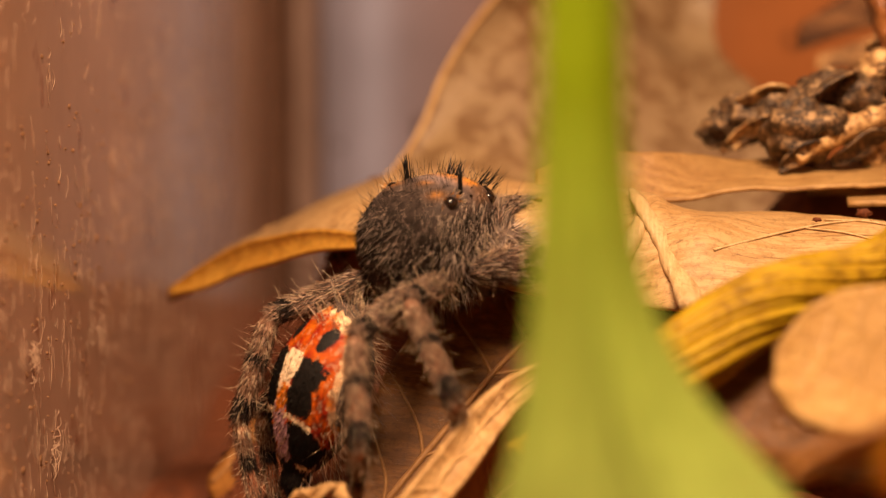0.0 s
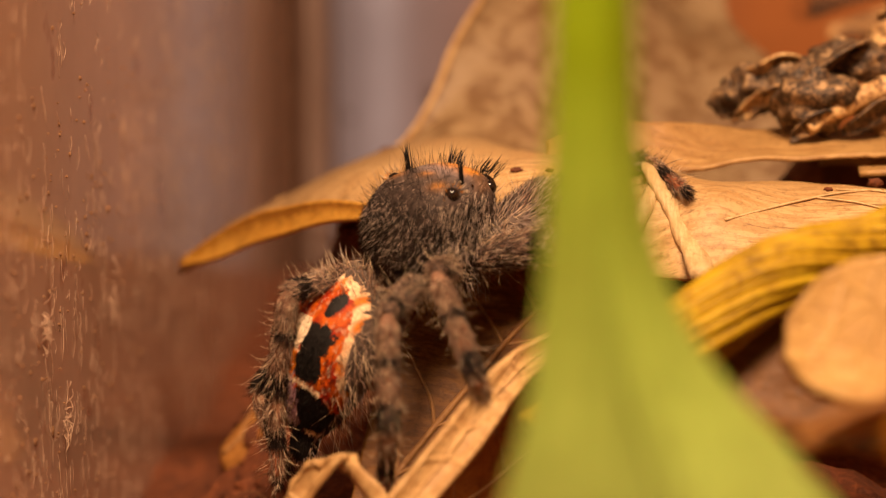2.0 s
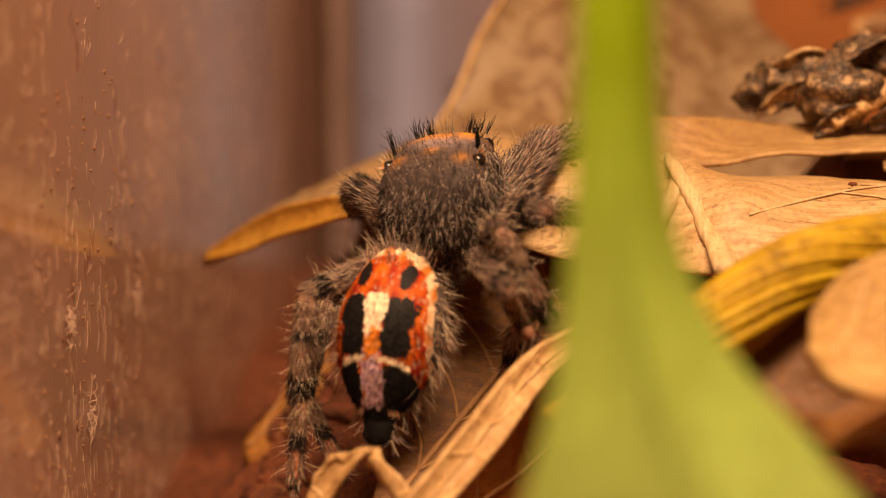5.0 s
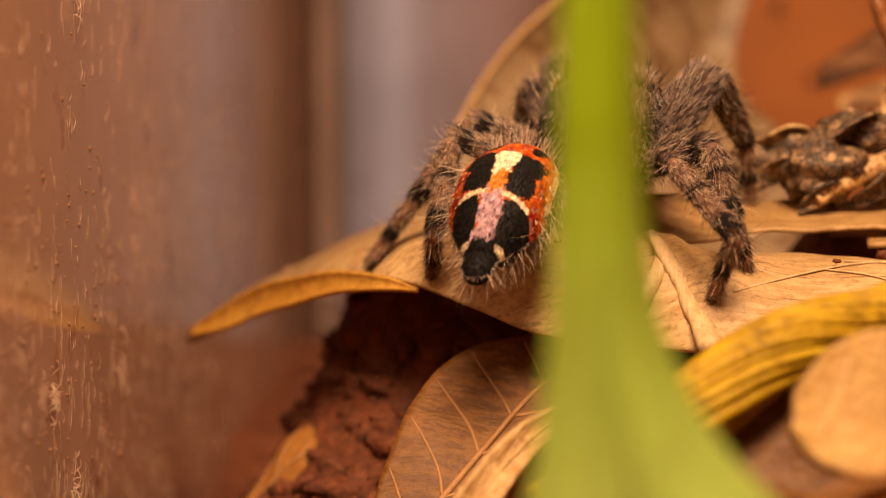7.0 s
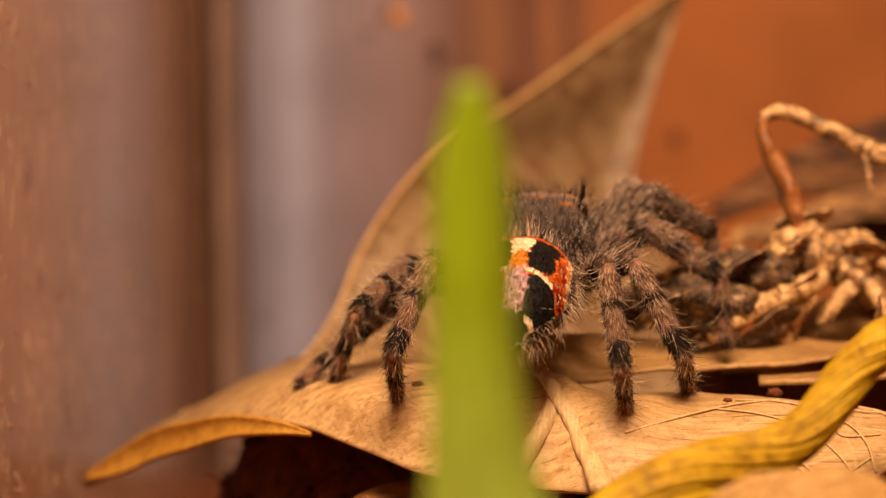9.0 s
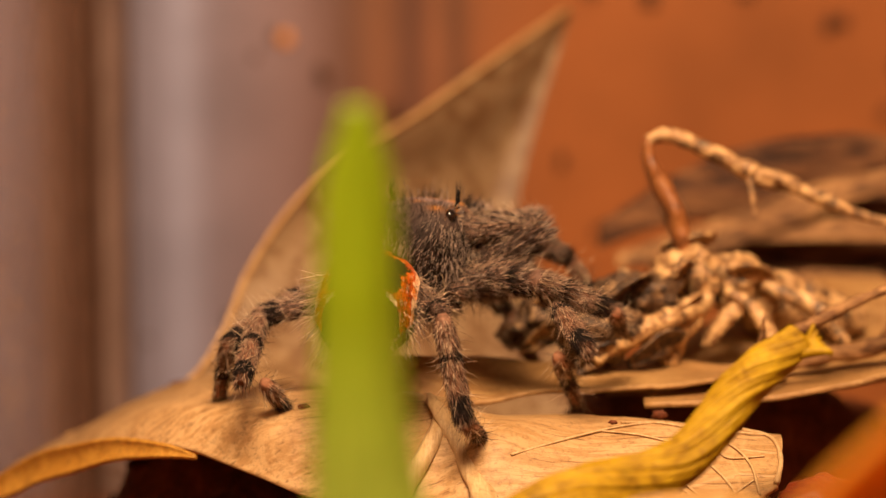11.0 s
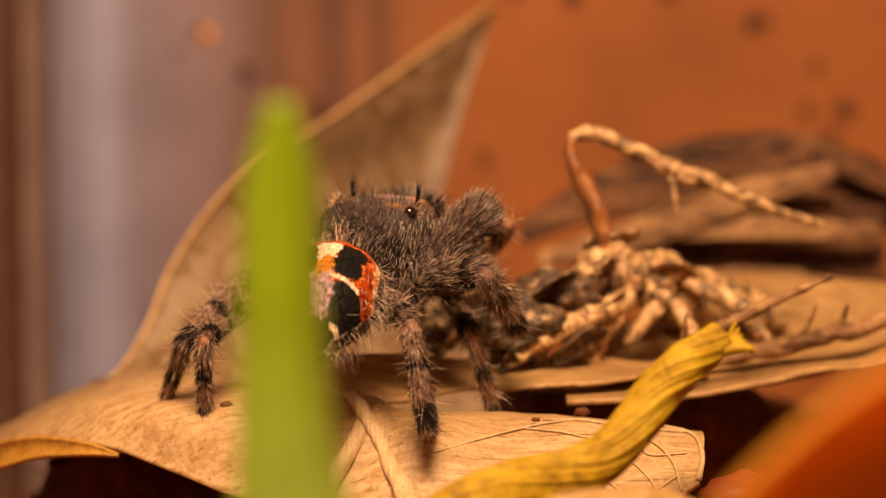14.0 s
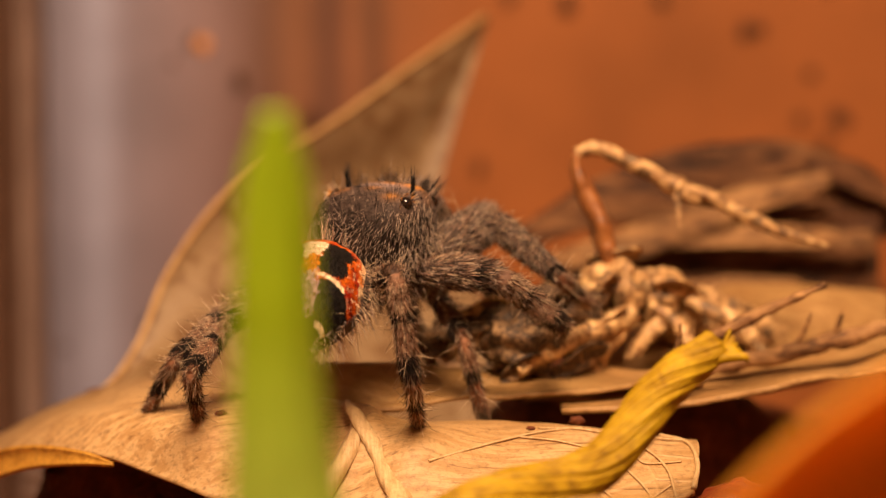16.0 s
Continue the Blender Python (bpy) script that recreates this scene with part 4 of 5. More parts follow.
def carapace_shape():
    def bend(x, y, z):
        # boxy, flat-topped, steep at the face, sloping down behind
        k = (abs(x) ** 3.8 + abs(y) ** 3.0 + abs(z) ** 3.8) ** (1 / 3.6)
        x, y, z = x / k, y / k, z / k
        w = 1.0 - 0.20 * max(0, -y - 0.2) ** 2 - 0.12 * max(0, y) ** 2
        top = z - 0.85 * max(0.0, -y - 0.18) ** 1.3 * (0.5 + 0.5 * z if z > -1 else 0)
        return x * w * (1 - 0.08 * max(0, z)), y, top
    s = blob((0, 0, 0.1), (2.2, 2.5, 1.7), 72, 48, 0.03, 4, bend)
    cols = [carapace_colour(p) for p in s[0]]
    fur = scatter(s, 24000, lambda p: all((abs(p[0]) - ex) ** 2 + (p[1] - ey) ** 2 + (p[2] - ez) ** 2 > er for ex, ey, ez, er in ((1.90, 0.0, 1.35, 0.17), (1.50, 2.05, 0.85, 0.09), (0.62, 2.4, 0.6, 0.35))), lambda p: (0.0, -0.95, -0.75), lambda p: 0.24 if p[2] > 1.0 else 0.40 if p[1] < -0.8 else 0.52,
                  lambda p: carapace_colour(p) if p[2] > 1.3 and rnd.random() < .75 else (SILVER if rnd.random() < (0.16 if p[1] < -0.8 else 0.38) else BLACK if rnd.random() < .6 else BROWN), 0.0085)
    belt = scatter(s, 700, lambda p: p[2] < -0.2 and p[1] > -1.2, lambda p: (0, -0.3, -0.5), lambda p: 0.8, lambda p: CREAM if rnd.random() < .3 else GREYISH, 0.012)
    tall = scatter(s, 420, lambda p: p[2] > 0.2, lambda p: (0, 0.1, 0.5), lambda p: 0.80, lambda p: BLACK if rnd.random() < .75 else GREYISH, 0.009)
    horn, ring = [], []
    for sx in (-1, 1):
        for n in range(14):
            horn.append(((sx * 1.72 + rnd.gauss(0, .05), 0.62 + rnd.gauss(0, .05), 1.5), (sx * 0.10 + rnd.gauss(0, .035), 0.12 + rnd.gauss(0, .035), 1), 1.2 * rnd.uniform(.8, 1.1)))
        for n in range(22):
            horn.append(((sx * rnd.uniform(.6, 1.6), 2.3, 1.25 + rnd.gauss(0, .12)), (sx * 0.4 + rnd.gauss(0, .2), 0.9, 0.75 + rnd.gauss(0, .2)), 0.85 * rnd.uniform(.6, 1.1)))
        for n in range(40):
            ang = rnd.uniform(0, 6.28)
            horn.append(((sx * 1.93, 0.42 * math.cos(ang), 1.33 + 0.40 * math.sin(ang)), (sx * 0.5, 0.8 * math.cos(ang), 0.8 * math.sin(ang)), 0.3))
    for sx in (-1, 1):
        for n in range(60):
            ang = rnd.uniform(0, 6.28)
            belt_at = (sx * 1.93, 0.36 * math.cos(ang), 1.33 + 0.36 * math.sin(ang))
            ring.append((belt_at, (sx * 0.35, 0.8 * math.cos(ang), 0.8 * math.sin(ang)), 0.16))
    tuft = hairs(horn[:36] + horn[76:112], [BLACK] * 72, 0.026)
    lash = hairs(horn[36:76] + horn[112:], [CREAM] * 80, 0.012)
    rims = hairs(ring, [ORANGE if k % 3 else BROWN for k in range(len(ring))], 0.014)
    return joined((s[0], s[1], cols), fur, belt, tall, tuft, lash, rims)


def abdomen_colour(p):
    """Dorsal pattern over x across and s from waist to tail: red field, cream rim, black paired spots, cream and lilac middle."""
    x, y, up = p
    a, s = abs(x), -y
    oval = (a / 0.93) ** 2.5 + (abs(s - 0.47) / (0.43 if s < 0.47 else 0.48)) ** 2.5
    jag = 0.09 * fuzz((x * 11, s * 14, 0), 1.0) + 0.07 * fuzz((x * 25, s * 30, 3), 1.0)
    if s > 0.86:
        return BLACK
    if up < -0.05 or oval > 1 + jag:
        return (0.085, 0.058, 0.045) if s < 0.72 else (0.02, 0.014, 0.012)
    if oval > (0.80 if s < 0.5 else 0.88) + jag:
        return lerp3((0.74, 0.53, 0.32), (0.50, 0.15, 0.02), 0.25 + 2.0 * fuzz((x * 9, s * 12, 7), 1.0) + max(0.0, s - 0.35) * 1.6)
    red = lerp3((0.25, 0.012, 0.001), (0.50, 0.10, 0.004), 0.5 + 1.2 * fuzz((x * 7, s * 9, 2), 1.0))
    c = lerp3(red, (0.66, 0.50, 0.33), 0.25 if fuzz((x * 16, s * 30, 5), 1.0) > 0.34 else 0.0)
    e = jag
    if ((a - 0.42) / 0.13) ** 2 + ((s - 0.18) / 0.065) ** 2 < 1 + 4 * e:
        c = BLACK
    if (abs((a - 0.43) / 0.29) ** 2.4 + abs((s - 0.365) / 0.082) ** 3 < 1 + 5 * e or abs((a - 0.40) / 0.29) ** 2.4 + abs((s - 0.50) / 0.075) ** 3 < 1 + 5 * e
            or ((a - 0.34) / 0.16) ** 2 + ((s - 0.43) / 0.05) ** 2 < 1):
        c = BLACK
    if abs((a - 0.45) / 0.27) ** 2.6 + abs((s - 0.715) / 0.115) ** 2.6 < 1 + 3 * e:
        c = BLACK
    mid = 0.15 + 0.10 * math.exp(-((s - 0.33) / 0.05) ** 2) + 0.8 * jag
    if 0.27 < s < 0.60 and a < mid:
        c = (0.80, 0.62, 0.42) if s < 0.46 + jag else (0.66, 0.20, 0.015)
    if 0.57 + jag <= s < 0.80 + 0.6 * jag and a < 0.20 + jag:
        c = lerp3((0.40, 0.22, 0.27), (0.58, 0.38, 0.42), 0.5 + fuzz((x * 20, s * 30, 1), 1.0))
    if s > 0.80 + 0.5 * jag:
        c = BLACK
    for s0, lo, hi in ((0.585, 0.15, 0.66), (0.825, 0.24, 0.46)):
        if abs(s - (s0 + 0.16 * (a - 0.2) ** 2)) < 0.014 and lo < a < hi:
            c = (0.82, 0.64, 0.42)
    return c


def abdomen_shape():
    """Hangs back from the waist at its origin."""
    ln, w, h = 7.0, 1.88, 1.6
    nu, nv = 150, 190
    verts, faces, cols = [], [], []
    for j in range(nv + 1):
        s = j / nv
        prof = max(0.0, math.sin(math.pi * min(1, (s * 1.08 + 0.015) ** 0.92))) ** 0.70 if s < 0.9 else 0.0
        prof = max(prof, 0.30 * (1 - max(0.0, (s - 0.86) / 0.14) ** 3) ** 0.5 if s > 0.5 else 0.0)
        for i in range(nu):
            a = 2 * math.pi * i / nu
            x, z = math.sin(a), math.cos(a)
            verts.append((x * w * prof, -s * ln, z * h * prof + 0.15 * math.sin(math.pi * s)))
            cols.append(abdomen_colour((x * prof, -s, z)))
    for j in range(nv):
        for i in range(nu):
            i2 = (i + 1) % nu
            faces.append((j * nu + i, (j + 1) * nu + i, (j + 1) * nu + i2, j * nu + i2))
    shell = (verts, faces)

    def own(p):
        s = -p[1] / ln
        c = abdomen_colour((p[0] / w, -s, p[2] / h)) if p[2] > 0.2 else GREYISH
        k = rnd.random()
        return c if c[0] < 0.1 or k > 0.17 else (BLACK if k < 0.10 else (0.74, 0.53, 0.32))
    scales = scatter(shell, 7500, lambda p: p[2] > 0.1, lambda p: (0, -1.7, 0), lambda p: 0.16, own, 0.016)
    fringe = scatter(shell, 620, lambda p: abs(p[0]) > 1.5 or p[2] < 0.15, lambda p: (0, -0.42, -0.05), lambda p: 1.05, lambda p: rnd.choice((CREAM, CREAM, PINKISH, GREYISH)), 0.010)
    front = scatter(shell, 420, lambda p: p[1] > -0.9, lambda p: (0, 0.5, 0.5), lambda p: 0.8, lambda p: rnd.choice((CREAM, PINKISH, GREYISH)), 0.013)
    return joined((verts, faces, cols), scales, fringe, front)


def limb_shape(length, r0, r1, bands, thick_mid=1.0, fur=170, bristles=10, base=(0.20, 0.105, 0.065), end=(0.24, 0.10, 0.05), grey=0.0):
    """One leg segment along +y from its joint."""
    n, sides = 22, 14
    verts, faces, cols = [], [], []

    def hue(y):
        f = y / length
        for a, b in bands:
            if a <= f <= b:
                return BLACK
        return lerp3(base, end, (f - 0.4) * 4)
    for j in range(n + 1):
        f = j / n
        r = (r0 + (r1 - r0) * f) * (1 + (thick_mid - 1) * math.sin(math.pi * f))
        r *= {0: 0.5, 1: 0.85, n - 1: 0.85, n: 0.5}.get(j, 1.0)
        for i in range(sides):
            a = 2 * math.pi * i / sides
            verts.append((math.cos(a) * r, f * length, math.sin(a) * r))
            cols.append(hue(f * length))
    for j in range(n):
        for i in range(sides):
            i2 = (i + 1) % sides
            faces.append((j * sides + i, (j + 1) * sides + i, (j + 1) * sides + i2, j * sides + i2))
    for j, order in ((0, -1), (n, 1)):
        faces.append(tuple(j * sides + i for i in range(sides))[::-order])
    shell = (verts, faces)
    side = [f for f in faces if len(f) == 4]
    shell = (verts, side)
    coat = scatter(shell, fur * 3, None, lambda p: (0, 1.5, 0), lambda p: 0.50 if r0 > 0.5 else 0.40, lambda p: (0.02, 0.014, 0.012) if hue(p[1]) == BLACK and rnd.random() < .85 else (rnd.choice((GREYISH, SILVER, BROWN, BROWN, BLACK)) if rnd.random() < grey else rnd.choice((PINKISH, CREAM, PINKISH, BROWN, (0.24, 0.13, 0.085)))), 0.009)
    spine = scatter(shell, bristles * 2, None, lambda p: (0, 0.25, 0), lambda p: 0.80, lambda p: CREAM if rnd.random() < .6 * (1 - 0.6 * grey) else BROWN, 0.0075)
    return joined((verts, faces, cols), coat, spine)


LONG = {"1": (3.7, 3.7, 2.9), "2": (3.2, 3.3, 2.6), "3": (3.7, 3.8, 3.1), "4": (3.7, 3.8, 3.1)}
HIPS = {"1": (1.15, 1.25, -1.35), "2": (1.35, 0.45, -1.4), "3": (1.35, -0.4, -1.4), "4": (1.3, -1.8, -1.35)}


def shrunk(shape, k=0.89):
    return ([tuple(c * k for c in v) for v in shape[0]],) + tuple(shape[1:])


def build_spider():
    ob = thing("jumping_spider", "hairy grey-brown jumping spider with red, black and cream abdomen", "spider")
    part("carapace", shrunk(carapace_shape()), FUR, ob, "dark grey hairy carapace with orange band")
    belly = part("abdomen", abdomen_shape(), FUR, ob, "red abdomen with black spots and cream rim")
    for sx in (-1, 1):
        for spot, r in (((sx * 1.86, 0.0, 1.35), 0.29), ((sx * 1.80, 1.0, 1.3), 0.09), ((sx * 0.62, 2.25, 0.6), 0.55), ((sx * 1.48, 2.02, 0.85), 0.26)):
            part("eye", shrunk(blob(spot, (r, r, r), 20, 14)), EYE_MAT, ob, "glossy black eye")
        jaw = tube([(sx * 0.55, 1.95, -0.3), (sx * 0.6, 2.15, -1.1), (sx * 0.55, 2.0, -2.0)], [0.5, 0.55, 0.3], 16, 12)
        jaw = (jaw[0], jaw[1], [(0.05, 0.03, 0.03)] * len(jaw[0]))
        part("fang_base", shrunk(joined(jaw, scatter(jaw, 160, None, lambda p: (0, .2, -.6), lambda p: .35, lambda p: GREYISH))), FUR, ob)
        palp = tube([(sx * 1.1, 1.7, -1.2), (sx * 1.35, 2.5, -0.9), (sx * 1.2, 3.0, -1.5), (sx * 1.05, 3.0, -2.1)], [0.34, 0.42, 0.44, 0.30], 18, 10)
        palp = (palp[0], palp[1], [(0.12, 0.08, 0.06)] * len(palp[0]))
        part("palp", joined(palp, scatter(palp, 900, None, lambda p: (0, .3, -.3), lambda p: .6, lambda p: CREAM if rnd.random() < .4 else GREYISH)), FUR, ob)
    waist = tube([(0, -1.5, -0.9), (0, -1.9, -0.95), (0, -2.3, -1.0)], [0.7, 0.5, 0.6], 8, 10)
    part("waist", (waist[0], waist[1], [BROWN] * len(waist[0])), FUR, ob)
    under = blob((0, 0.1, -1.6), (1.5, 2.0, 0.95), 28, 16, 0.1, 6)
    part("underside", joined((under[0], under[1], [BROWN] * len(under[0])), scatter(under, 1600, None, lambda p: (0, -.2, -.5), lambda p: .85, lambda p: GREYISH if rnd.random() < .6 else BROWN)), FUR, ob)
    legs = {}
    sizes = {"fore": (1.42, LONG["1"]), "mid": (1.02, LONG["2"]), "rear": (0.72, LONG["4"])}
    thigh = {k: mesh_of("femur", *limb_args(limb_shape(n[0], 0.50 * g, 0.44 * g, [] if k == "fore" else [(0.78, 0.9)], 1.2, 1500 if k == "fore" else 900, 45, (0.075, 0.052, 0.042), (0.10, 0.065, 0.05), {"fore": 0.7, "mid": 0.5}.get(k, 0.3)))) for k, (g, n) in sizes.items()}
    shin = {k: mesh_of("shin", *limb_args(limb_shape(n[1], 0.43 * (0.8 * g if k == "fore" else g), 0.28, [(0.88, 0.96)] if k == "fore" else [(0.34, 0.42), (0.74, 0.94)], 1.08, 1800 if k == "fore" else 1100, 70, *(((0.095, 0.058, 0.042), (0.15, 0.08, 0.05), 0.6) if k == "fore" else ((0.15, 0.082, 0.055), (0.22, 0.10, 0.055), 0.3) if k == "mid" else ((0.20, 0.105, 0.065), (0.24, 0.10, 0.05), 0.1))))) for k, (g, n) in sizes.items()}
    foot = {k: mesh_of("foot", *limb_args(limb_shape(n[2], 0.26, 0.18, [(0.36, 0.56), (0.90, 1.0)], 1.02, 460, 55, (0.28, 0.13, 0.07), (0.40, 0.125, 0.055)))) for k, (g, n) in sizes.items()}
    for side in "LR":
        for n in "1234":
            kind = {"1": "fore", "2": "mid"}.get(n, "rear")
            leg = new("leg", thigh[kind])
            leg.parent = ob
            lower, tip = new("shin", shin[kind]), new("foot", foot[kind])
            lower.parent = tip.parent = leg
            tagged(leg, "banded black and pinkish-tan hairy leg")
            legs[side + n] = (leg, lower, tip)
    return ob, belly, legs


def limb_args(s):
    return s[0], s[1], FUR, True, s[2]


SPIDER, BELLY, LEGS = build_spider()


def frame_of(ahead, up):
    """Rotation with y along ahead and z near up."""
    y = unit(ahead)
    x = unit(np.cross(y, up))
    z = np.cross(x, y)
    return np.array([x, y, z]).T


def matrix(rot, place):
    m = Matrix([list(r) for r in rot]).to_4x4()
    m.translation = Vector([float(c) * MM for c in place])
    return m


def leg_chain(hip, foot, up, sizes, lean=0.37):
    """Joints of a bent leg: hip, knee, ankle, foot."""
    FEMUR, SHIN, FOOT = sizes
    hip, foot, up = np.array(hip), np.array(foot), unit(up)
    out = foot - hip
    out = unit(out - up * np.dot(out, up) + 1e-6)
    stand = math.sqrt(1 - lean * lean) * up - lean * out
    ankle = foot + FOOT * stand
    d = ankle - hip
    span = np.linalg.norm(d)
    reach = (FEMUR + SHIN) * 0.985
    if span > reach:
        # straighten the last joint before the leg falls short
        for k in range(1, 20):
            w = k / 20
            ankle = foot + FOOT * unit((1 - w) * stand + w * unit(hip + up * 1.5 - foot))
            if np.linalg.norm(ankle - hip) <= reach:
                break
        d = ankle - hip
        span = min(np.linalg.norm(d), reach)
        d = unit(d) * span
    x = (FEMUR ** 2 - SHIN ** 2 + span ** 2) / (2 * span)
    h = math.sqrt(max(0.01, FEMUR ** 2 - x * x))
    dn = unit(d)
    lift = unit(up - dn * np.dot(up, dn))
    knee = hip + dn * x + lift * h
    ankle = hip + d
    return hip, knee, ankle, ankle + unit(foot - ankle) * FOOT


# where the feet stand by default, in the spider's own space
STANCE = {"1": (3.4, 5.4, -4.6), "2": (4.6, 2.6, -4.8), "3": (4.6, -1.6, -4.8), "4": (3.6, -5.0, -4.8)}


def knee_chain(hip, knee, foot, sizes, bulge=(0, 0, 1)):
    """Joints of a leg whose knee is known; the ankle bends to the bulge side."""
    FEMUR, SHIN, FOOT = sizes
    hip, foot = np.array(hip), np.array(foot)
    knee = hip + unit(np.array(knee) - hip) * FEMUR
    d = foot - knee
    span = max(0.3 + abs(SHIN - FOOT), min(np.linalg.norm(d), (SHIN + FOOT) * 0.998))
    dn = unit(d)
    x = (SHIN ** 2 - FOOT ** 2 + span ** 2) / (2 * span)
    h = math.sqrt(max(0.0, SHIN ** 2 - x * x))
    out = unit(np.array(bulge, dtype=float) - dn * np.dot(bulge, dn))
    ankle = knee + dn * x + out * h
    return hip, knee, ankle, ankle + unit(knee + dn * span - ankle) * FOOT


def heading(turn, tilt, roll=0):
    """Unit vectors ahead and up for a body turned from straight away (negative: to the right), tilted nose-up and rolled right side up."""
    a, b, c = radians(turn), radians(tilt), radians(roll)
    ahead, up = level(a, b)
    return ahead, up * math.cos(c) - np.cross(ahead, up) * math.sin(c)


def level(a, b):
    return np.array((-math.sin(a) * math.cos(b), math.cos(a) * math.cos(b), math.sin(b))), np.array((math.sin(a) * math.sin(b), -math.cos(a) * math.sin(b), math.cos(b)))


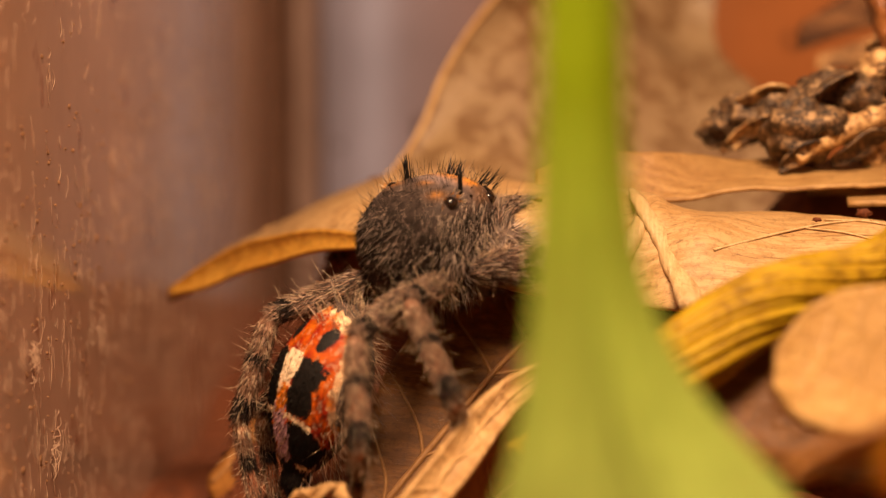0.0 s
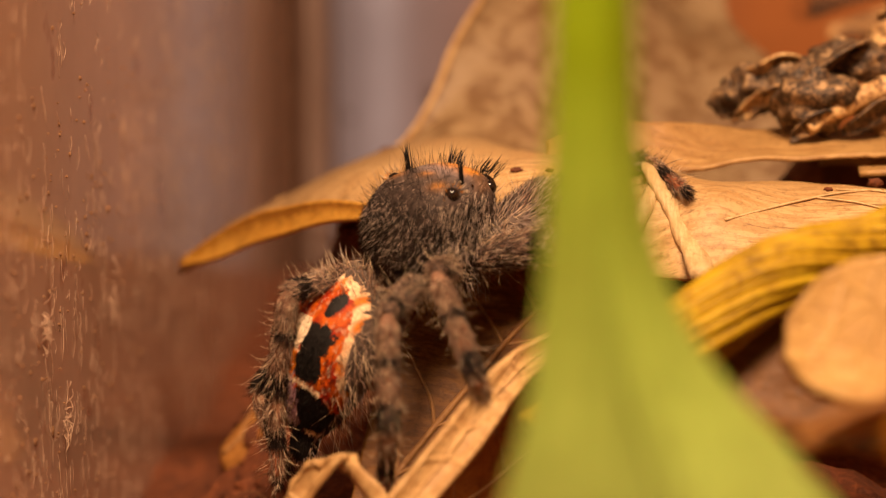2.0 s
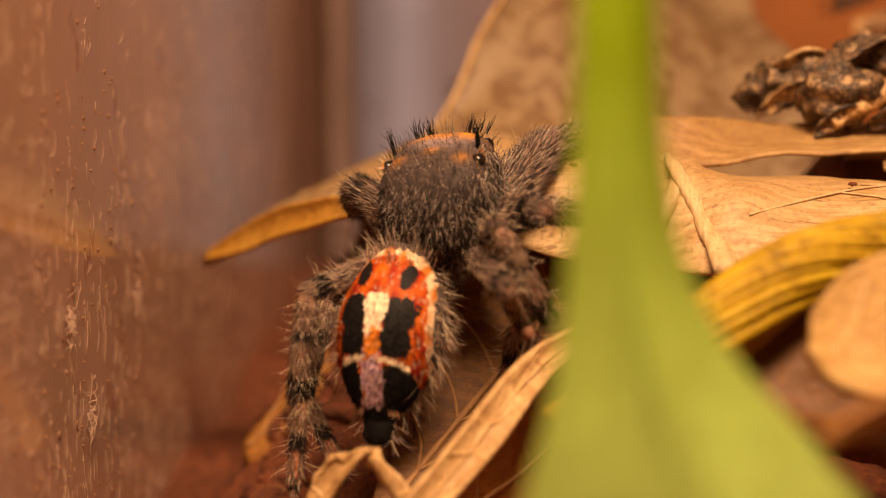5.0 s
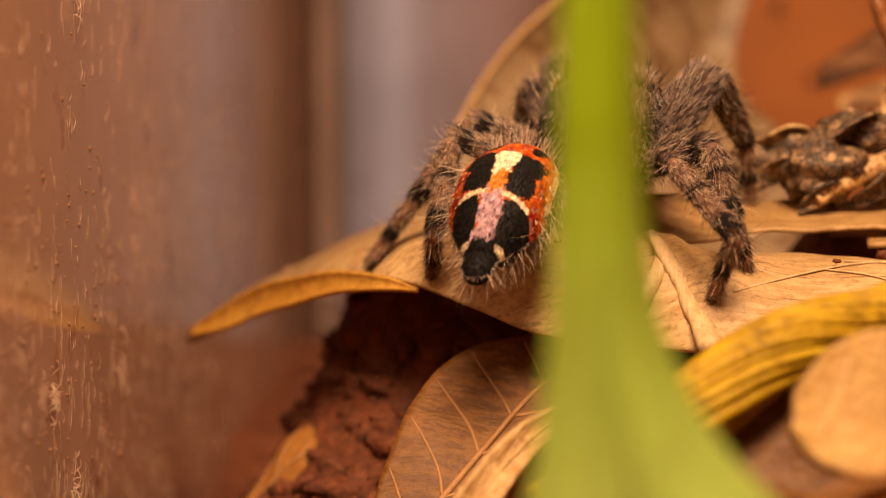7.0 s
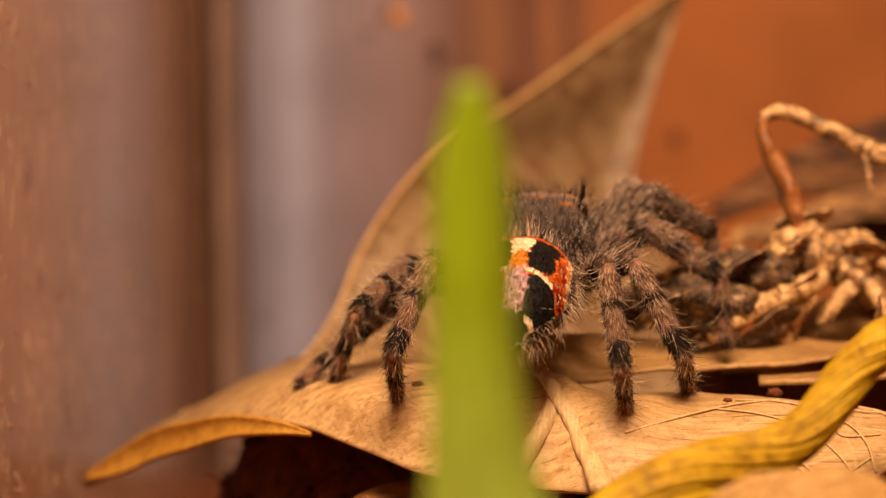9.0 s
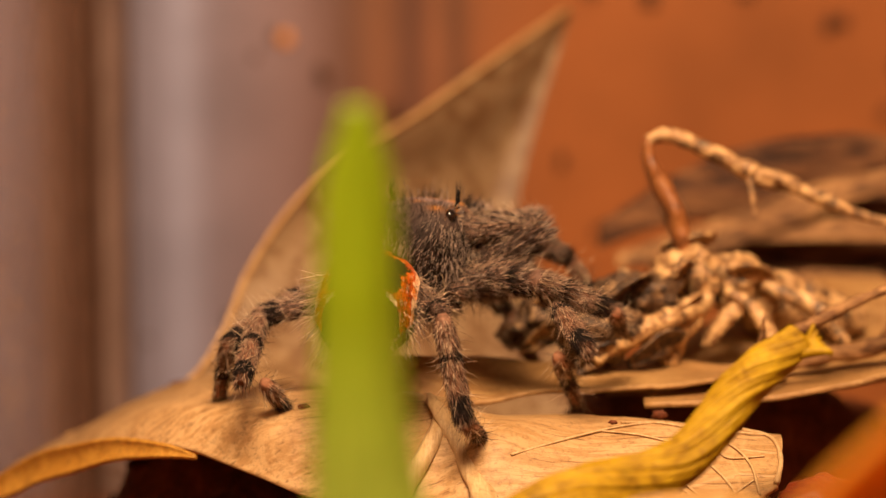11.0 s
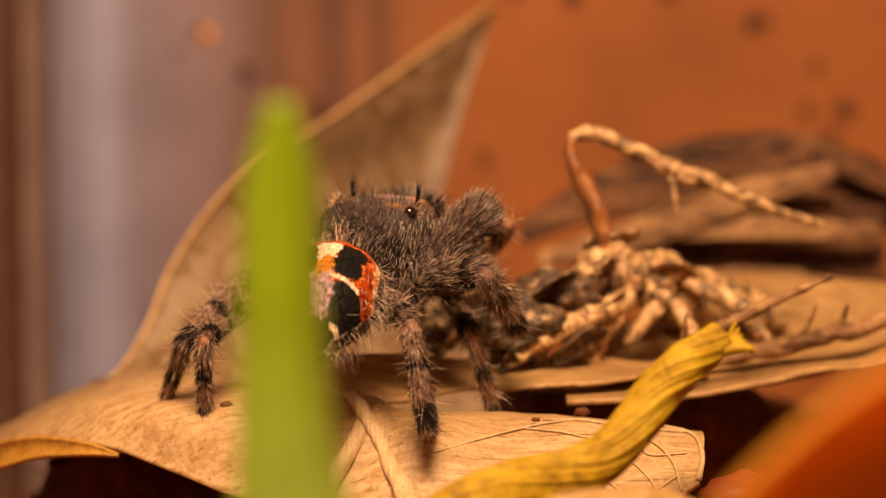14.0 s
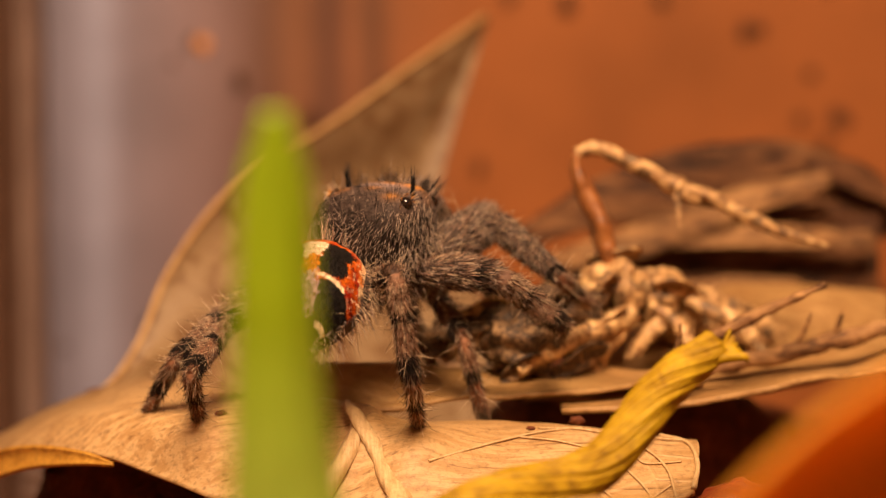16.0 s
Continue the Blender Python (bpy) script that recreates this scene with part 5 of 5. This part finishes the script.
# seconds; carapace centre; turn, tilt and roll; the waist, the abdomen's way back and its dorsal side; feet that are set down
SPLAY = {"L4": (-1.0, -0.2, 0.45), "L3": (-0.8, 0.4, 0.5), "R4": (0.5, -0.8, 0.5), "R3": (0.8, -0.5, 0.6)}
STEPS = [
    (0.0, (-5.9, 84.15, 17.33), (-50, 12), (-8.5, 83.3, 14.9), (-0.28, -0.12, -0.95), (-0.74, -0.66, 0.12), {'R3': (-4.3, 80.0, 10.9, -6.2, 79.5, 15.9, 0.2, -1, 0.1), 'R4': (-8.0, 79.0, 9.0, -7.9, 79.0, 14.8, 0.2, -1, 0.1), 'L4': (-11.6, 82.0, 7.9, -11.2, 83.0, 14.5, -1, 0, 0.3), 'R1': (0.5, 87, 16.2, 0, 1, 0.3), 'R2': (0.4, 87.4, 15.2, 0.1, -1.0, 0.3), 'L1': (-3.6, 89.0, 13.6, 0.1, 1.0, -0.3), 'L2': (-7.2, 89.0, 13.0, -0.3, 1.0, -0.4), 'L3': (-11.2, 83.8, 7.6)}),
    (0.5, (-6.0, 84.15, 17.13), (-50, 12), (-8.6, 83.2, 15.0), (-0.28, -0.12, -0.95), (-0.74, -0.66, 0.12), {'R3': (-4.3, 80.0, 10.9, -6.2, 79.5, 15.9, 0.2, -1, 0.1), 'R4': (-8.0, 79.0, 8.8, -7.9, 79.0, 14.7, 0.2, -1, 0.1), 'L4': (-11.7, 82.0, 8.0, -11.1, 82.4, 14.5, -1, 0, 0.3), 'R1': (4.4, 84.8, 17.3, -0.7, 84.5, 17.6, 0, 1, 0.1), 'R2': (0.4, 87.4, 15.2, 0.1, -1.0, 0.3), 'L1': (-3.6, 89.0, 13.6, 0.1, 1.0, -0.3), 'L2': (-7.2, 89.0, 13.0, -0.3, 1.0, -0.4), 'L3': (-11.2, 83.8, 7.6)}),
    (0.9, (-6.16, 84.18, 16.74), (-50, 14), (-8.5, 83.3, 15.0), (-0.28, -0.12, -0.95), (-0.74, -0.66, 0.12), {'R3': (-4.3, 80.0, 11.1, -6.2, 79.6, 16.0, 0.2, -1, 0.1), 'R4': (-7.8, 79.0, 8.7, -7.9, 78.9, 14.7, 0.2, -1, 0.1), 'L4': (-11.5, 82.0, 8.1, -11.0, 81.9, 14.7, -1, 0, 0.3), 'R1': (5.0, 83.9, 16.0, -0.8, 83.6, 16.9, 0, 1, 0.1), 'R2': (0.4, 87.4, 15.2, 0.1, -1.0, 0.3), 'L1': (-4.1, 89.5, 19.7, -6.3, 88.9, 18.0, 0, 1, 0.3), 'L2': (-7.2, 89.0, 13.0, -0.3, 1.0, -0.4), 'L3': (-11.2, 83.8, 7.6)}),
    (1.3, (-5.76, 84.18, 16.64), (-50, 14), (-8.6, 83.3, 15.1), (-0.28, -0.12, -0.95), (-0.74, -0.66, 0.12), {'R3': (-4.1, 80.0, 10.8, -6.0, 79.6, 15.8, 0.2, -1, 0.1), 'R4': (-7.8, 79.0, 8.5, -7.7, 79.0, 14.5, 0.2, -1, 0.1), 'L4': (-11.6, 82.0, 7.8, -10.9, 82.6, 14.4, -1, 0, 0.3), 'R1': (3.2, 85, 17.2, 0, 1, 0.5), 'R2': (0.4, 87.4, 15.2, 0.1, -1.0, 0.3), 'L1': (-3.6, 89.0, 13.6, 0.1, 1.0, -0.3), 'L2': (-7.2, 89.0, 13.0, -0.3, 1.0, -0.4), 'L3': (-11.2, 83.8, 7.6)}),
    (1.7, (-5.96, 84.18, 16.64), (-50, 14), (-8.6, 83.3, 15.1), (-0.28, -0.12, -0.95), (-0.74, -0.66, 0.12), {'R3': (-4.1, 80.0, 10.6, -5.8, 79.5, 15.7, 0.2, -1, 0.1), 'R4': (-7.6, 79.0, 8.2, -7.4, 78.8, 14.4, 0.2, -1, 0.1), 'L4': (-11.5, 82.0, 7.4, -10.8, 82.1, 14.4, -1, 0, 0.3), 'R1': (0.8, 87, 16.9, 0, 1, 0.4), 'R2': (0.4, 87.4, 15.2, 0.1, -1.0, 0.3), 'L1': (-3.6, 89.0, 13.6, 0.1, 1.0, -0.3), 'L2': (-7.2, 89.0, 13.0, -0.3, 1.0, -0.4), 'L3': (-11.2, 83.8, 7.6)}),
    (2.1, (-6.26, 84.18, 16.64), (-50, 14), (-8.6, 83.3, 15.1), (-0.28, -0.12, -0.95), (-0.74, -0.66, 0.12), {'R3': (-4.0, 80.0, 10.5, -5.7, 79.5, 15.9, 0.2, -1, 0.1), 'R4': (-7.4, 79.0, 8.1, -7.2, 78.6, 14.7, 0.2, -1, 0.1), 'L4': (-11.4, 82.0, 7.3, -10.8, 81.7, 14.7, -1, 0, 0.3), 'R1': (3.2, 85.2, 17.4, 0, 1, 0.4), 'R2': (0.4, 87.4, 15.2, 0.1, -1.0, 0.3), 'L1': (-3.6, 89.0, 13.6, 0.1, 1.0, -0.3), 'L2': (-7.2, 89.0, 13.0, -0.3, 1.0, -0.4), 'L3': (-11.2, 83.8, 7.6)}),
    (3.2, (-6.52, 84.15, 16.84), (-48, 14), (-8.6, 83.2, 15.1), (-0.26, -0.12, -0.96), (-0.73, -0.67, 0.12), {'R3': (-4.2, 80.0, 10.6, -5.7, 79.5, 16.2, 0.2, -1, 0.1), 'R4': (-7.6, 79.0, 8.3, -7.2, 78.6, 14.9, 0.2, -1, 0.1), 'L4': (-11.6, 82.0, 7.2, -11.0, 81.5, 15.0, -1, 0, 0.3), 'R1': (3.8, 85.2, 16.6, -1.2, 84.7, 17.3, 0, 1, 0.1), 'R2': (-1.5, 86.0, 14.5, -3.4, 81.0, 16.1, 0, 0, 1), 'L1': (-3.6, 89.0, 13.6, 0.1, 1.0, -0.3), 'L2': (-7.2, 89.0, 13.0, -0.3, 1.0, -0.4), 'L3': (-11.2, 83.8, 7.6)}),
    (4.3, (-6.5, 84.2, 17.2), (-34, 18), (-8.3, 83.3, 15.1), (-0.2, -0.3, -0.92), (-0.5, -0.76, 0.4), {'R3': (-4.0, 82.0, 10.3, -0.2, -0.6, 0.8), 'R4': (-5.5, 82.5, 9.5), 'L4': (-11.6, 82.0, 7.4, -0.5, 0.5, 1.5), 'R1': (1.5, 88, 17.4, 0, 1, 0.4), 'R2': (0.4, 87.4, 15.2, 0.1, -1.0, 0.3), 'L1': (-3.6, 89.0, 13.6, 0.1, 1.0, -0.3), 'L2': (-7.2, 89.0, 13.0, -0.3, 1.0, -0.4), 'L3': (-11.2, 83.8, 7.6)}),
    (5.4, (-6.6, 84.17, 17.68), (-6, 24, 13), (-7.4, 82.5, 16.6), (-0.06, -0.3, -0.95), (-0.22, -0.92, 0.3), {'R3': (-3.4, 83.6, 12.0, -4.0, 80.6, 17.3, 0.4, -1, 0.2), 'R4': (-2.7, 83.5, 11.5, -4.5, 79.2, 15.3, 0, 0, 1), 'L4': (-11.3, 80.0, 7.7, -10.2, 80.6, 15.1, -1, 0, 0.3), 'R1': (-1.4, 90.0, 16.5, -3.1, 88.1, 19.1, 0, 0, 1), 'R2': (-1.9, 86.5, 15.4, -3.8, 81.9, 17.7, 0, 0, 1), 'L1': (-8.0, 92, 16.0, 0.0, 1.0, 0.0), 'L2': (-10.8, 91.5, 15.4, -10.2, 86.1, 17.8, -0.5, 0.6, 0.6), 'L3': (-9.2, 81.6, 8.2)}),
    (6.0, (-5.61, 84.35, 19.19), (-6, 26, 5), (-5.8, 82.8, 17.9), (-0.05, -0.32, -0.94), (-0.12, -0.93, 0.32), {'R3': (-3.3, 84.4, 12.2, -4.2, 88.1, 17.9, 0.4, -1, 0.2), 'R4': (-1.5, 84.0, 13.4, -3.8, 79.6, 16.3, 0, 0, 1), 'L4': (-11.1, 80.4, 8.4, -9.7, 82.6, 14.8, -1, 0, 0.3), 'R1': (0.6, 92, 18.0, 0.2, 1.0, 0.2), 'R2': (2.0, 88, 17.5, 0.5, 0.8, 0.2), 'L1': (-5.0, 92, 17.0, 0.0, 1.0, 0.0), 'L2': (-10.8, 90.0, 16.8, -8.6, 87.9, 19.2, -1, 0, 0.8), 'L3': (-9.2, 81.8, 7.8, -8.5, 83.8, 14.5, -0.5, 0, 0.3)}),
    (6.5, (-3.63, 87.42, 20.34), (-8, 14), (-4.1, 85.6, 19.5), (-0.16, -0.74, -0.65), (-0.05, -0.65, 0.75), {'L3': (-10.5, 92.0, 15.9, -7.4, 89.9, 20.3, 0, -1, 0.2), 'L4': (-9.5, 90.5, 15.9, -6.5, 89.3, 20.1, 0, -1, 0.2), 'R2': (3.2, 85.8, 16.4, 0.7, 86.8, 19.7, 0, -1, 0.2), 'R1': (3.0, 93, 17.6, 0.3, 1.0, 0.2), 'L1': (-3.0, 96.0, 18.0, 0.0, 1.0, 0.2), 'L2': (-7.0, 94.5, 17.0, -0.5, 0.8, 0.3), 'R3': (0.5, 86.4, 17.0), 'R4': (-2.5, 87.0, 16.6)}),
    (7.0, (-0.68, 89.84, 21.71), (-24, 8), (-3.2, 88.0, 20.9), (-0.24, -0.82, -0.5), (-0.05, -0.5, 0.85), {'L3': (-9.4, 91.0, 16.0, -5.4, 90.2, 21.8, 0, -1, 0.2), 'L4': (-6.8, 89.0, 16.0, -6.0, 88.8, 21.3, 0, -1, 0.2), 'R3': (3.2, 85.2, 16.3, 1.7, 85.7, 21.0, 0.5, -0.8, 0.4), 'R2': (4.5, 86.6, 16.8, 3.1, 87.8, 21.2, 0, -1, 0.2), 'R4': (-1.0, 87.0, 17.1)}),
    (7.5, (0.77, 89.85, 21.51), (-34, 6), (-0.4, 88.2, 21.4), (-0.52, -0.78, -0.34), (-0.1, -0.36, 0.92), {'L2': (-5.4, 92.5, 17.3), 'L3': (-6.9, 88.5, 16.1, -3.9, 90.4, 21.4, -0.2, -1, 0.2), 'L4': (-4.6, 89.4, 17.2), 'R4': (3.1, 86.2, 16.8, 1.9, 84.5, 21.5, 0, -1, 0.12), 'R3': (3.3, 85.4, 15.8, 3.0, 85.7, 21.5, 0.15, -1, 0.15), 'R1': (9.7, 91.0, 15.8, 5.5, 92.6, 20.1, 0.6, 0, 0.8), 'R2': (9.1, 89.0, 16.7, 5.0, 91.2, 20.0, 0.15, -1, 0.15)}),
    (8.0, (1.85, 90.04, 21.41), (-38, 6), (0.1, 88.5, 20.7), (-0.3, -0.9, -0.3), (-0.05, -0.32, 0.93), {'L3': (-6.9, 88.7, 16.2, -3.0, 90.5, 20.4, -0.2, -1, 0.2), 'L4': (-4.0, 88.2, 17.5), 'R4': (1.8, 87.0, 16.7, 2.2, 85.3, 22.4, 0, -1, 0.12), 'R3': (3.1, 85.6, 15.6, 3.4, 85.5, 20.9, 0.15, -1, 0.15), 'R2': (6.8, 86.8, 16.0, 5.5, 87.3, 20.1, 0.15, -1, 0.15), 'L2': (-2.5, 94.0, 17.6), 'R1': (7.4, 90.0, 16.6, 5.2, 87.5, 21.7, 1, 0, 0.6)}),
    (8.5, (0.3, 91.0, 22.0), (-14, 6), (0.0, 89.1, 21.6), (-0.12, -0.93, -0.34), (0.0, -0.36, 0.93), {'L3': (-6.0, 88.8, 17.2, -3.6, 93.7, 21.0, -0.2, -1, 0.2), 'L4': (-5.0, 87.5, 16.9, -2.8, 86.8, 22.2, -0.2, -1, 0.2), 'R4': (4.0, 86.6, 16.8, 3.4, 87.1, 22.7, 0, -1, 0.12), 'R3': (5.7, 88.5, 17.2, 4.1, 88.4, 22.4, 0.15, -1, 0.15), 'R2': (6.6, 91.0, 17.6, 0.4, 0.8, 0.5), 'L2': (-7.2, 91.0, 17.2, -3.9, 92.7, 21.3, -0.2, -1, 0.2), 'R1': (7.0, 95.0, 18.4, 0.2, 1.0, 0.3)}),
    (9.0, (0.9, 91.0, 22.4), (-14, 6), (0.7, 89.1, 22.3), (-0.12, -0.93, -0.34), (-0.0, -0.36, 0.93), {'L3': (-6.5, 90.0, 17.5, -4.1, 91.9, 21.4, -0.2, -1, 0.2), 'L4': (-4.1, 87.5, 17.3, -2.8, 87.0, 22.4, -0.2, -1, 0.2), 'R4': (4.0, 86.4, 16.9, 3.3, 86.0, 22.3, 0, -1, 0.12), 'R3': (6.3, 89.0, 17.2, 4.2, 87.7, 22.2, 0.15, -1, 0.15), 'R2': (7.8, 91.0, 18.6), 'L2': (-8.1, 90.6, 17.0, -3.5, 91.7, 20.9, -0.2, -1, 0.2), 'R1': (7.6, 95.0, 19.6)}),
    (9.5, (0.9, 91.0, 22.4), (-16, 6), (0.7, 89.1, 22.3), (-0.12, -0.93, -0.34), (-0.0, -0.36, 0.93), {'L3': (-6.4, 90.0, 17.3, -4.0, 92.2, 21.2, -0.2, -1, 0.2), 'L4': (-4.2, 87.5, 17.3, -3.5, 87.7, 22.2, -0.2, -1, 0.2), 'R4': (3.8, 86.4, 16.9, 3.3, 86.2, 22.5, 0, -1, 0.12), 'R3': (6.2, 89.0, 17.2, 4.4, 87.8, 22.5, 0.15, -1, 0.15), 'R2': (7.8, 91.0, 18.6), 'L2': (-6.9, 90.6, 17.1, -3.3, 91.6, 20.1, -0.2, -1, 0.2), 'R1': (7.6, 95.0, 19.6)}),
    (10.0, (0.3, 91.0, 22.9), (-26, 5), (-0.5, 89.3, 22.4), (-0.14, -0.89, -0.43), (-0.02, -0.43, 0.9), {'L3': (-6.3, 89.6, 17.2, -4.6, 90.9, 20.4, -0.2, -1, 0.2), 'L4': (-4.2, 87.5, 17.2, -4.3, 87.5, 21.8, -0.2, -1, 0.2), 'R4': (3.8, 86.4, 16.8, 1.9, 85.5, 22.3, 0, -1, 0.12), 'R3': (6.1, 88.2, 17.1, 4.0, 87.7, 22.1, 0.15, -1, 0.15), 'R2': (8.5, 91.0, 19.6, 0.2, -0.8, 1.0), 'L2': (4.5, 97.0, 17.6), 'R1': (5.5, 93.5, 21.5, 3.4, 89.2, 23.9, 0.6, 0, 1), 'L1': (7.4, 96.0, 19.6)}),
    (12.4, (1.4, 89.99, 23.2), (-42, 4), (0.2, 88.6, 22.9), (-0.14, -0.92, -0.36), (-0.02, -0.36, 0.92), {'L3': (-6.3, 90.0, 17.2, -3.2, 92.0, 21.5, -0.2, -1, 0.2), 'L4': (-4.2, 88.2, 17.1, -3.5, 91.6, 20.4, -0.2, -1, 0.2), 'R4': (3.7, 87.0, 16.9, 2.8, 84.5, 21.4, 0, -1, 0.12), 'R3': (6.1, 89.5, 17.1, 3.8, 92.2, 21.8, 0.15, -1, 0.15), 'R2': (6.8, 91.5, 19.5, 5.3, 87.6, 22.3, 0.15, -1, 0.15), 'L2': (4.5, 97.0, 17.6), 'R1': (6.8, 93.5, 22.1, 4.5, 93.1, 23.8, 0.3, -0.9, 0.5), 'L1': (7.4, 96.0, 19.6)}),
    (14.5, (2.0, 89.99, 23.3), (-42, 4), (0.7, 88.6, 23.0), (-0.14, -0.92, -0.36), (-0.02, -0.36, 0.92), {'L3': (-6.2, 90.0, 17.4, -2.9, 90.5, 21.7, -0.2, -1, 0.2), 'L4': (-4.2, 88.2, 17.4, -3.5, 90.4, 20.5, -0.2, -1, 0.2), 'R4': (3.7, 87.0, 16.9, 3.0, 84.4, 21.4, 0, -1, 0.12), 'R3': (6.2, 89.5, 17.1, 4.3, 92.3, 21.9, 0.15, -1, 0.15), 'R2': (6.6, 91.5, 20.1, 5.6, 87.3, 22.7, 0.15, -1, 0.15), 'L2': (4.5, 97.0, 17.6), 'R1': (7.5, 93.5, 22.4, 5.4, 88.4, 24.8, 0.3, -0.9, 0.5), 'L1': (7.4, 96.0, 19.6)}),
    (15.1, (2.06, 89.95, 24.01), (-42, 8), (0.5, 88.6, 23.2), (-0.14, -0.92, -0.36), (-0.02, -0.36, 0.92), {'L3': (-6.1, 90.0, 17.3, -2.6, 90.4, 21.6, -0.2, -1, 0.2), 'L4': (-4.0, 88.2, 17.3, -3.2, 89.2, 20.6, -0.2, -1, 0.2), 'R4': (3.6, 87.0, 17.3, 3.2, 84.4, 22.8, 0, -1, 0.12), 'R3': (6.0, 89.5, 17.1, 4.6, 92.1, 21.9, 0.15, -1, 0.15), 'R2': (8.4, 91.5, 19.6, 6.4, 88.3, 23.2, 0.15, -1, 0.15), 'L2': (4.5, 97.0, 17.6), 'R1': (8.1, 93.5, 22.6, 5.8, 88.5, 25.4, 0.3, -0.9, 0.5), 'L1': (7.4, 96.0, 19.6)}),
    (15.5, (2.17, 89.97, 24.21), (-42, 9), (0.5, 88.6, 23.3), (-0.14, -0.92, -0.36), (-0.02, -0.36, 0.92), {'L3': (-6.2, 90.0, 17.4, -2.5, 90.4, 21.8, -0.2, -1, 0.2), 'L4': (-4.2, 88.2, 17.5, -3.1, 89.2, 20.9, -0.2, -1, 0.2), 'R4': (3.6, 87.0, 17.4, 3.0, 84.4, 23.0, 0, -1, 0.12), 'R3': (6.0, 89.5, 17.2, 4.5, 92.2, 21.8, 0.15, -1, 0.15), 'R2': (8.3, 91.5, 19.8, 6.7, 88.6, 23.0, 0.15, -1, 0.15), 'L2': (-0.2, 92.5, 29.2, 0.3, 94.1, 23.9, -0.3, 0.5, 0.3), 'R1': (9.6, 93.0, 24.2, 6.0, 88.6, 25.7, 0, -1, 0.3), 'L1': (7.4, 96.0, 19.6)}),
    (16.0, (2.08, 89.99, 23.92), (-42, 10), (0.4, 88.6, 23.3), (-0.14, -0.92, -0.36), (-0.02, -0.36, 0.92), {'L3': (-6.2, 90.0, 17.3, -2.6, 90.5, 21.6, -0.2, -1, 0.2), 'L4': (-4.2, 88.2, 17.5, -3.2, 89.3, 20.7, -0.2, -1, 0.2), 'R4': (3.6, 87.0, 17.4, 2.7, 84.5, 23.2, 0, -1, 0.12), 'R3': (6.0, 89.5, 17.3, 4.2, 92.4, 21.6, 0.15, -1, 0.15), 'R2': (8.1, 91.5, 20.6, 6.4, 88.2, 22.6, 0.15, -1, 0.15), 'L2': (4.5, 97.0, 17.6), 'R1': (10.2, 92.5, 20.8, 6.4, 92.7, 24.1, 0, -1, 0.1), 'L1': (7.4, 96.0, 19.6)}),
]


def joints(key, feet, hip, rest, rot, up, low):
    """A leg's joints; a foot may be given with the side to which its knee bends, or with its knee and the side to which its ankle bends."""
    sx = -1 if key[0] == "L" else 1
    spot = feet.get(key, tuple(rest))
    if len(spot) == 9:
        return knee_chain(hip, spot[3:6], spot[:3], LONG[key[1]], spot[6:])
    if len(spot) == 6:
        pole = spot[3:]
    else:
        pole = SPLAY[key] if low and key in SPLAY else up * 0.6 + np.array((0, 0, 0.4)) + rot[:, 0] * sx * 0.3
    return leg_chain(hip, spot[:3], pole, LONG[key[1]], 0.6 if key == "L3" and not low else 0.37)


def motions():
    body, belly, limbs = [], [], {k: ([], [], []) for k in LEGS}
    for t, centre, lie, waist, back, dorsal, feet in STEPS:
        low = t < 6.2
        ahead, up = heading(*lie)
        rot = frame_of(ahead, up)
        centre = np.array(centre)
        m = matrix(rot, centre)
        body.append((t, m))
        belly_rot = frame_of(-np.array(back, dtype=float), dorsal)
        belly.append((t, m.inverted() @ matrix(belly_rot, waist)))
        for key, (leg, lower, tip) in LEGS.items():
            sx = -1 if key[0] == "L" else 1
            hx, hy, hz = HIPS[key[1]]
            hip = centre + rot @ np.array((sx * hx, hy, hz))
            fx, fy, fz = STANCE[key[1]]
            a, b, c, d = joints(key, feet, hip, centre + rot @ np.array((sx * fx, fy, fz)), rot, up, low)
            pole = up + rot[:, 0] * 0.01
            thigh = matrix(frame_of(b - a, np.cross(b - a, np.cross(pole, b - a)) + 1e-4), a)
            shin = matrix(frame_of(c - b, np.cross(c - b, np.cross(pole, c - b)) + 1e-4), b)
            foot_m = matrix(frame_of(d - c, np.cross(d - c, np.cross(pole, d - c)) + 1e-4), c)
            limbs[key][0].append((t, m.inverted() @ thigh))
            limbs[key][1].append((t, thigh.inverted() @ shin))
            limbs[key][2].append((t, thigh.inverted() @ foot_m))
    walk(SPIDER, body)
    walk(BELLY, belly)
    for key, obs in LEGS.items():
        for ob, rows in zip(obs, limbs[key]):
            walk(ob, rows)
    home = CRICKET.location / MM
    walk(CRICKET, [(t, pose((home.x + dx) * MM, home.y * MM, (home.z + dz) * MM, 0, turn, 0)) for t, dx, dz, turn in
                   ((0, 0, 0, 0), (10.2, 0, 0, 0), (12.3, 0, 0, 0), (14.5, 0, 0, 0), (15.0, 0.75, -0.25, 0.6), (15.5, 0.95, -0.25, 1.0), (16, 0.25, -0.3, 1.6))])


motions()
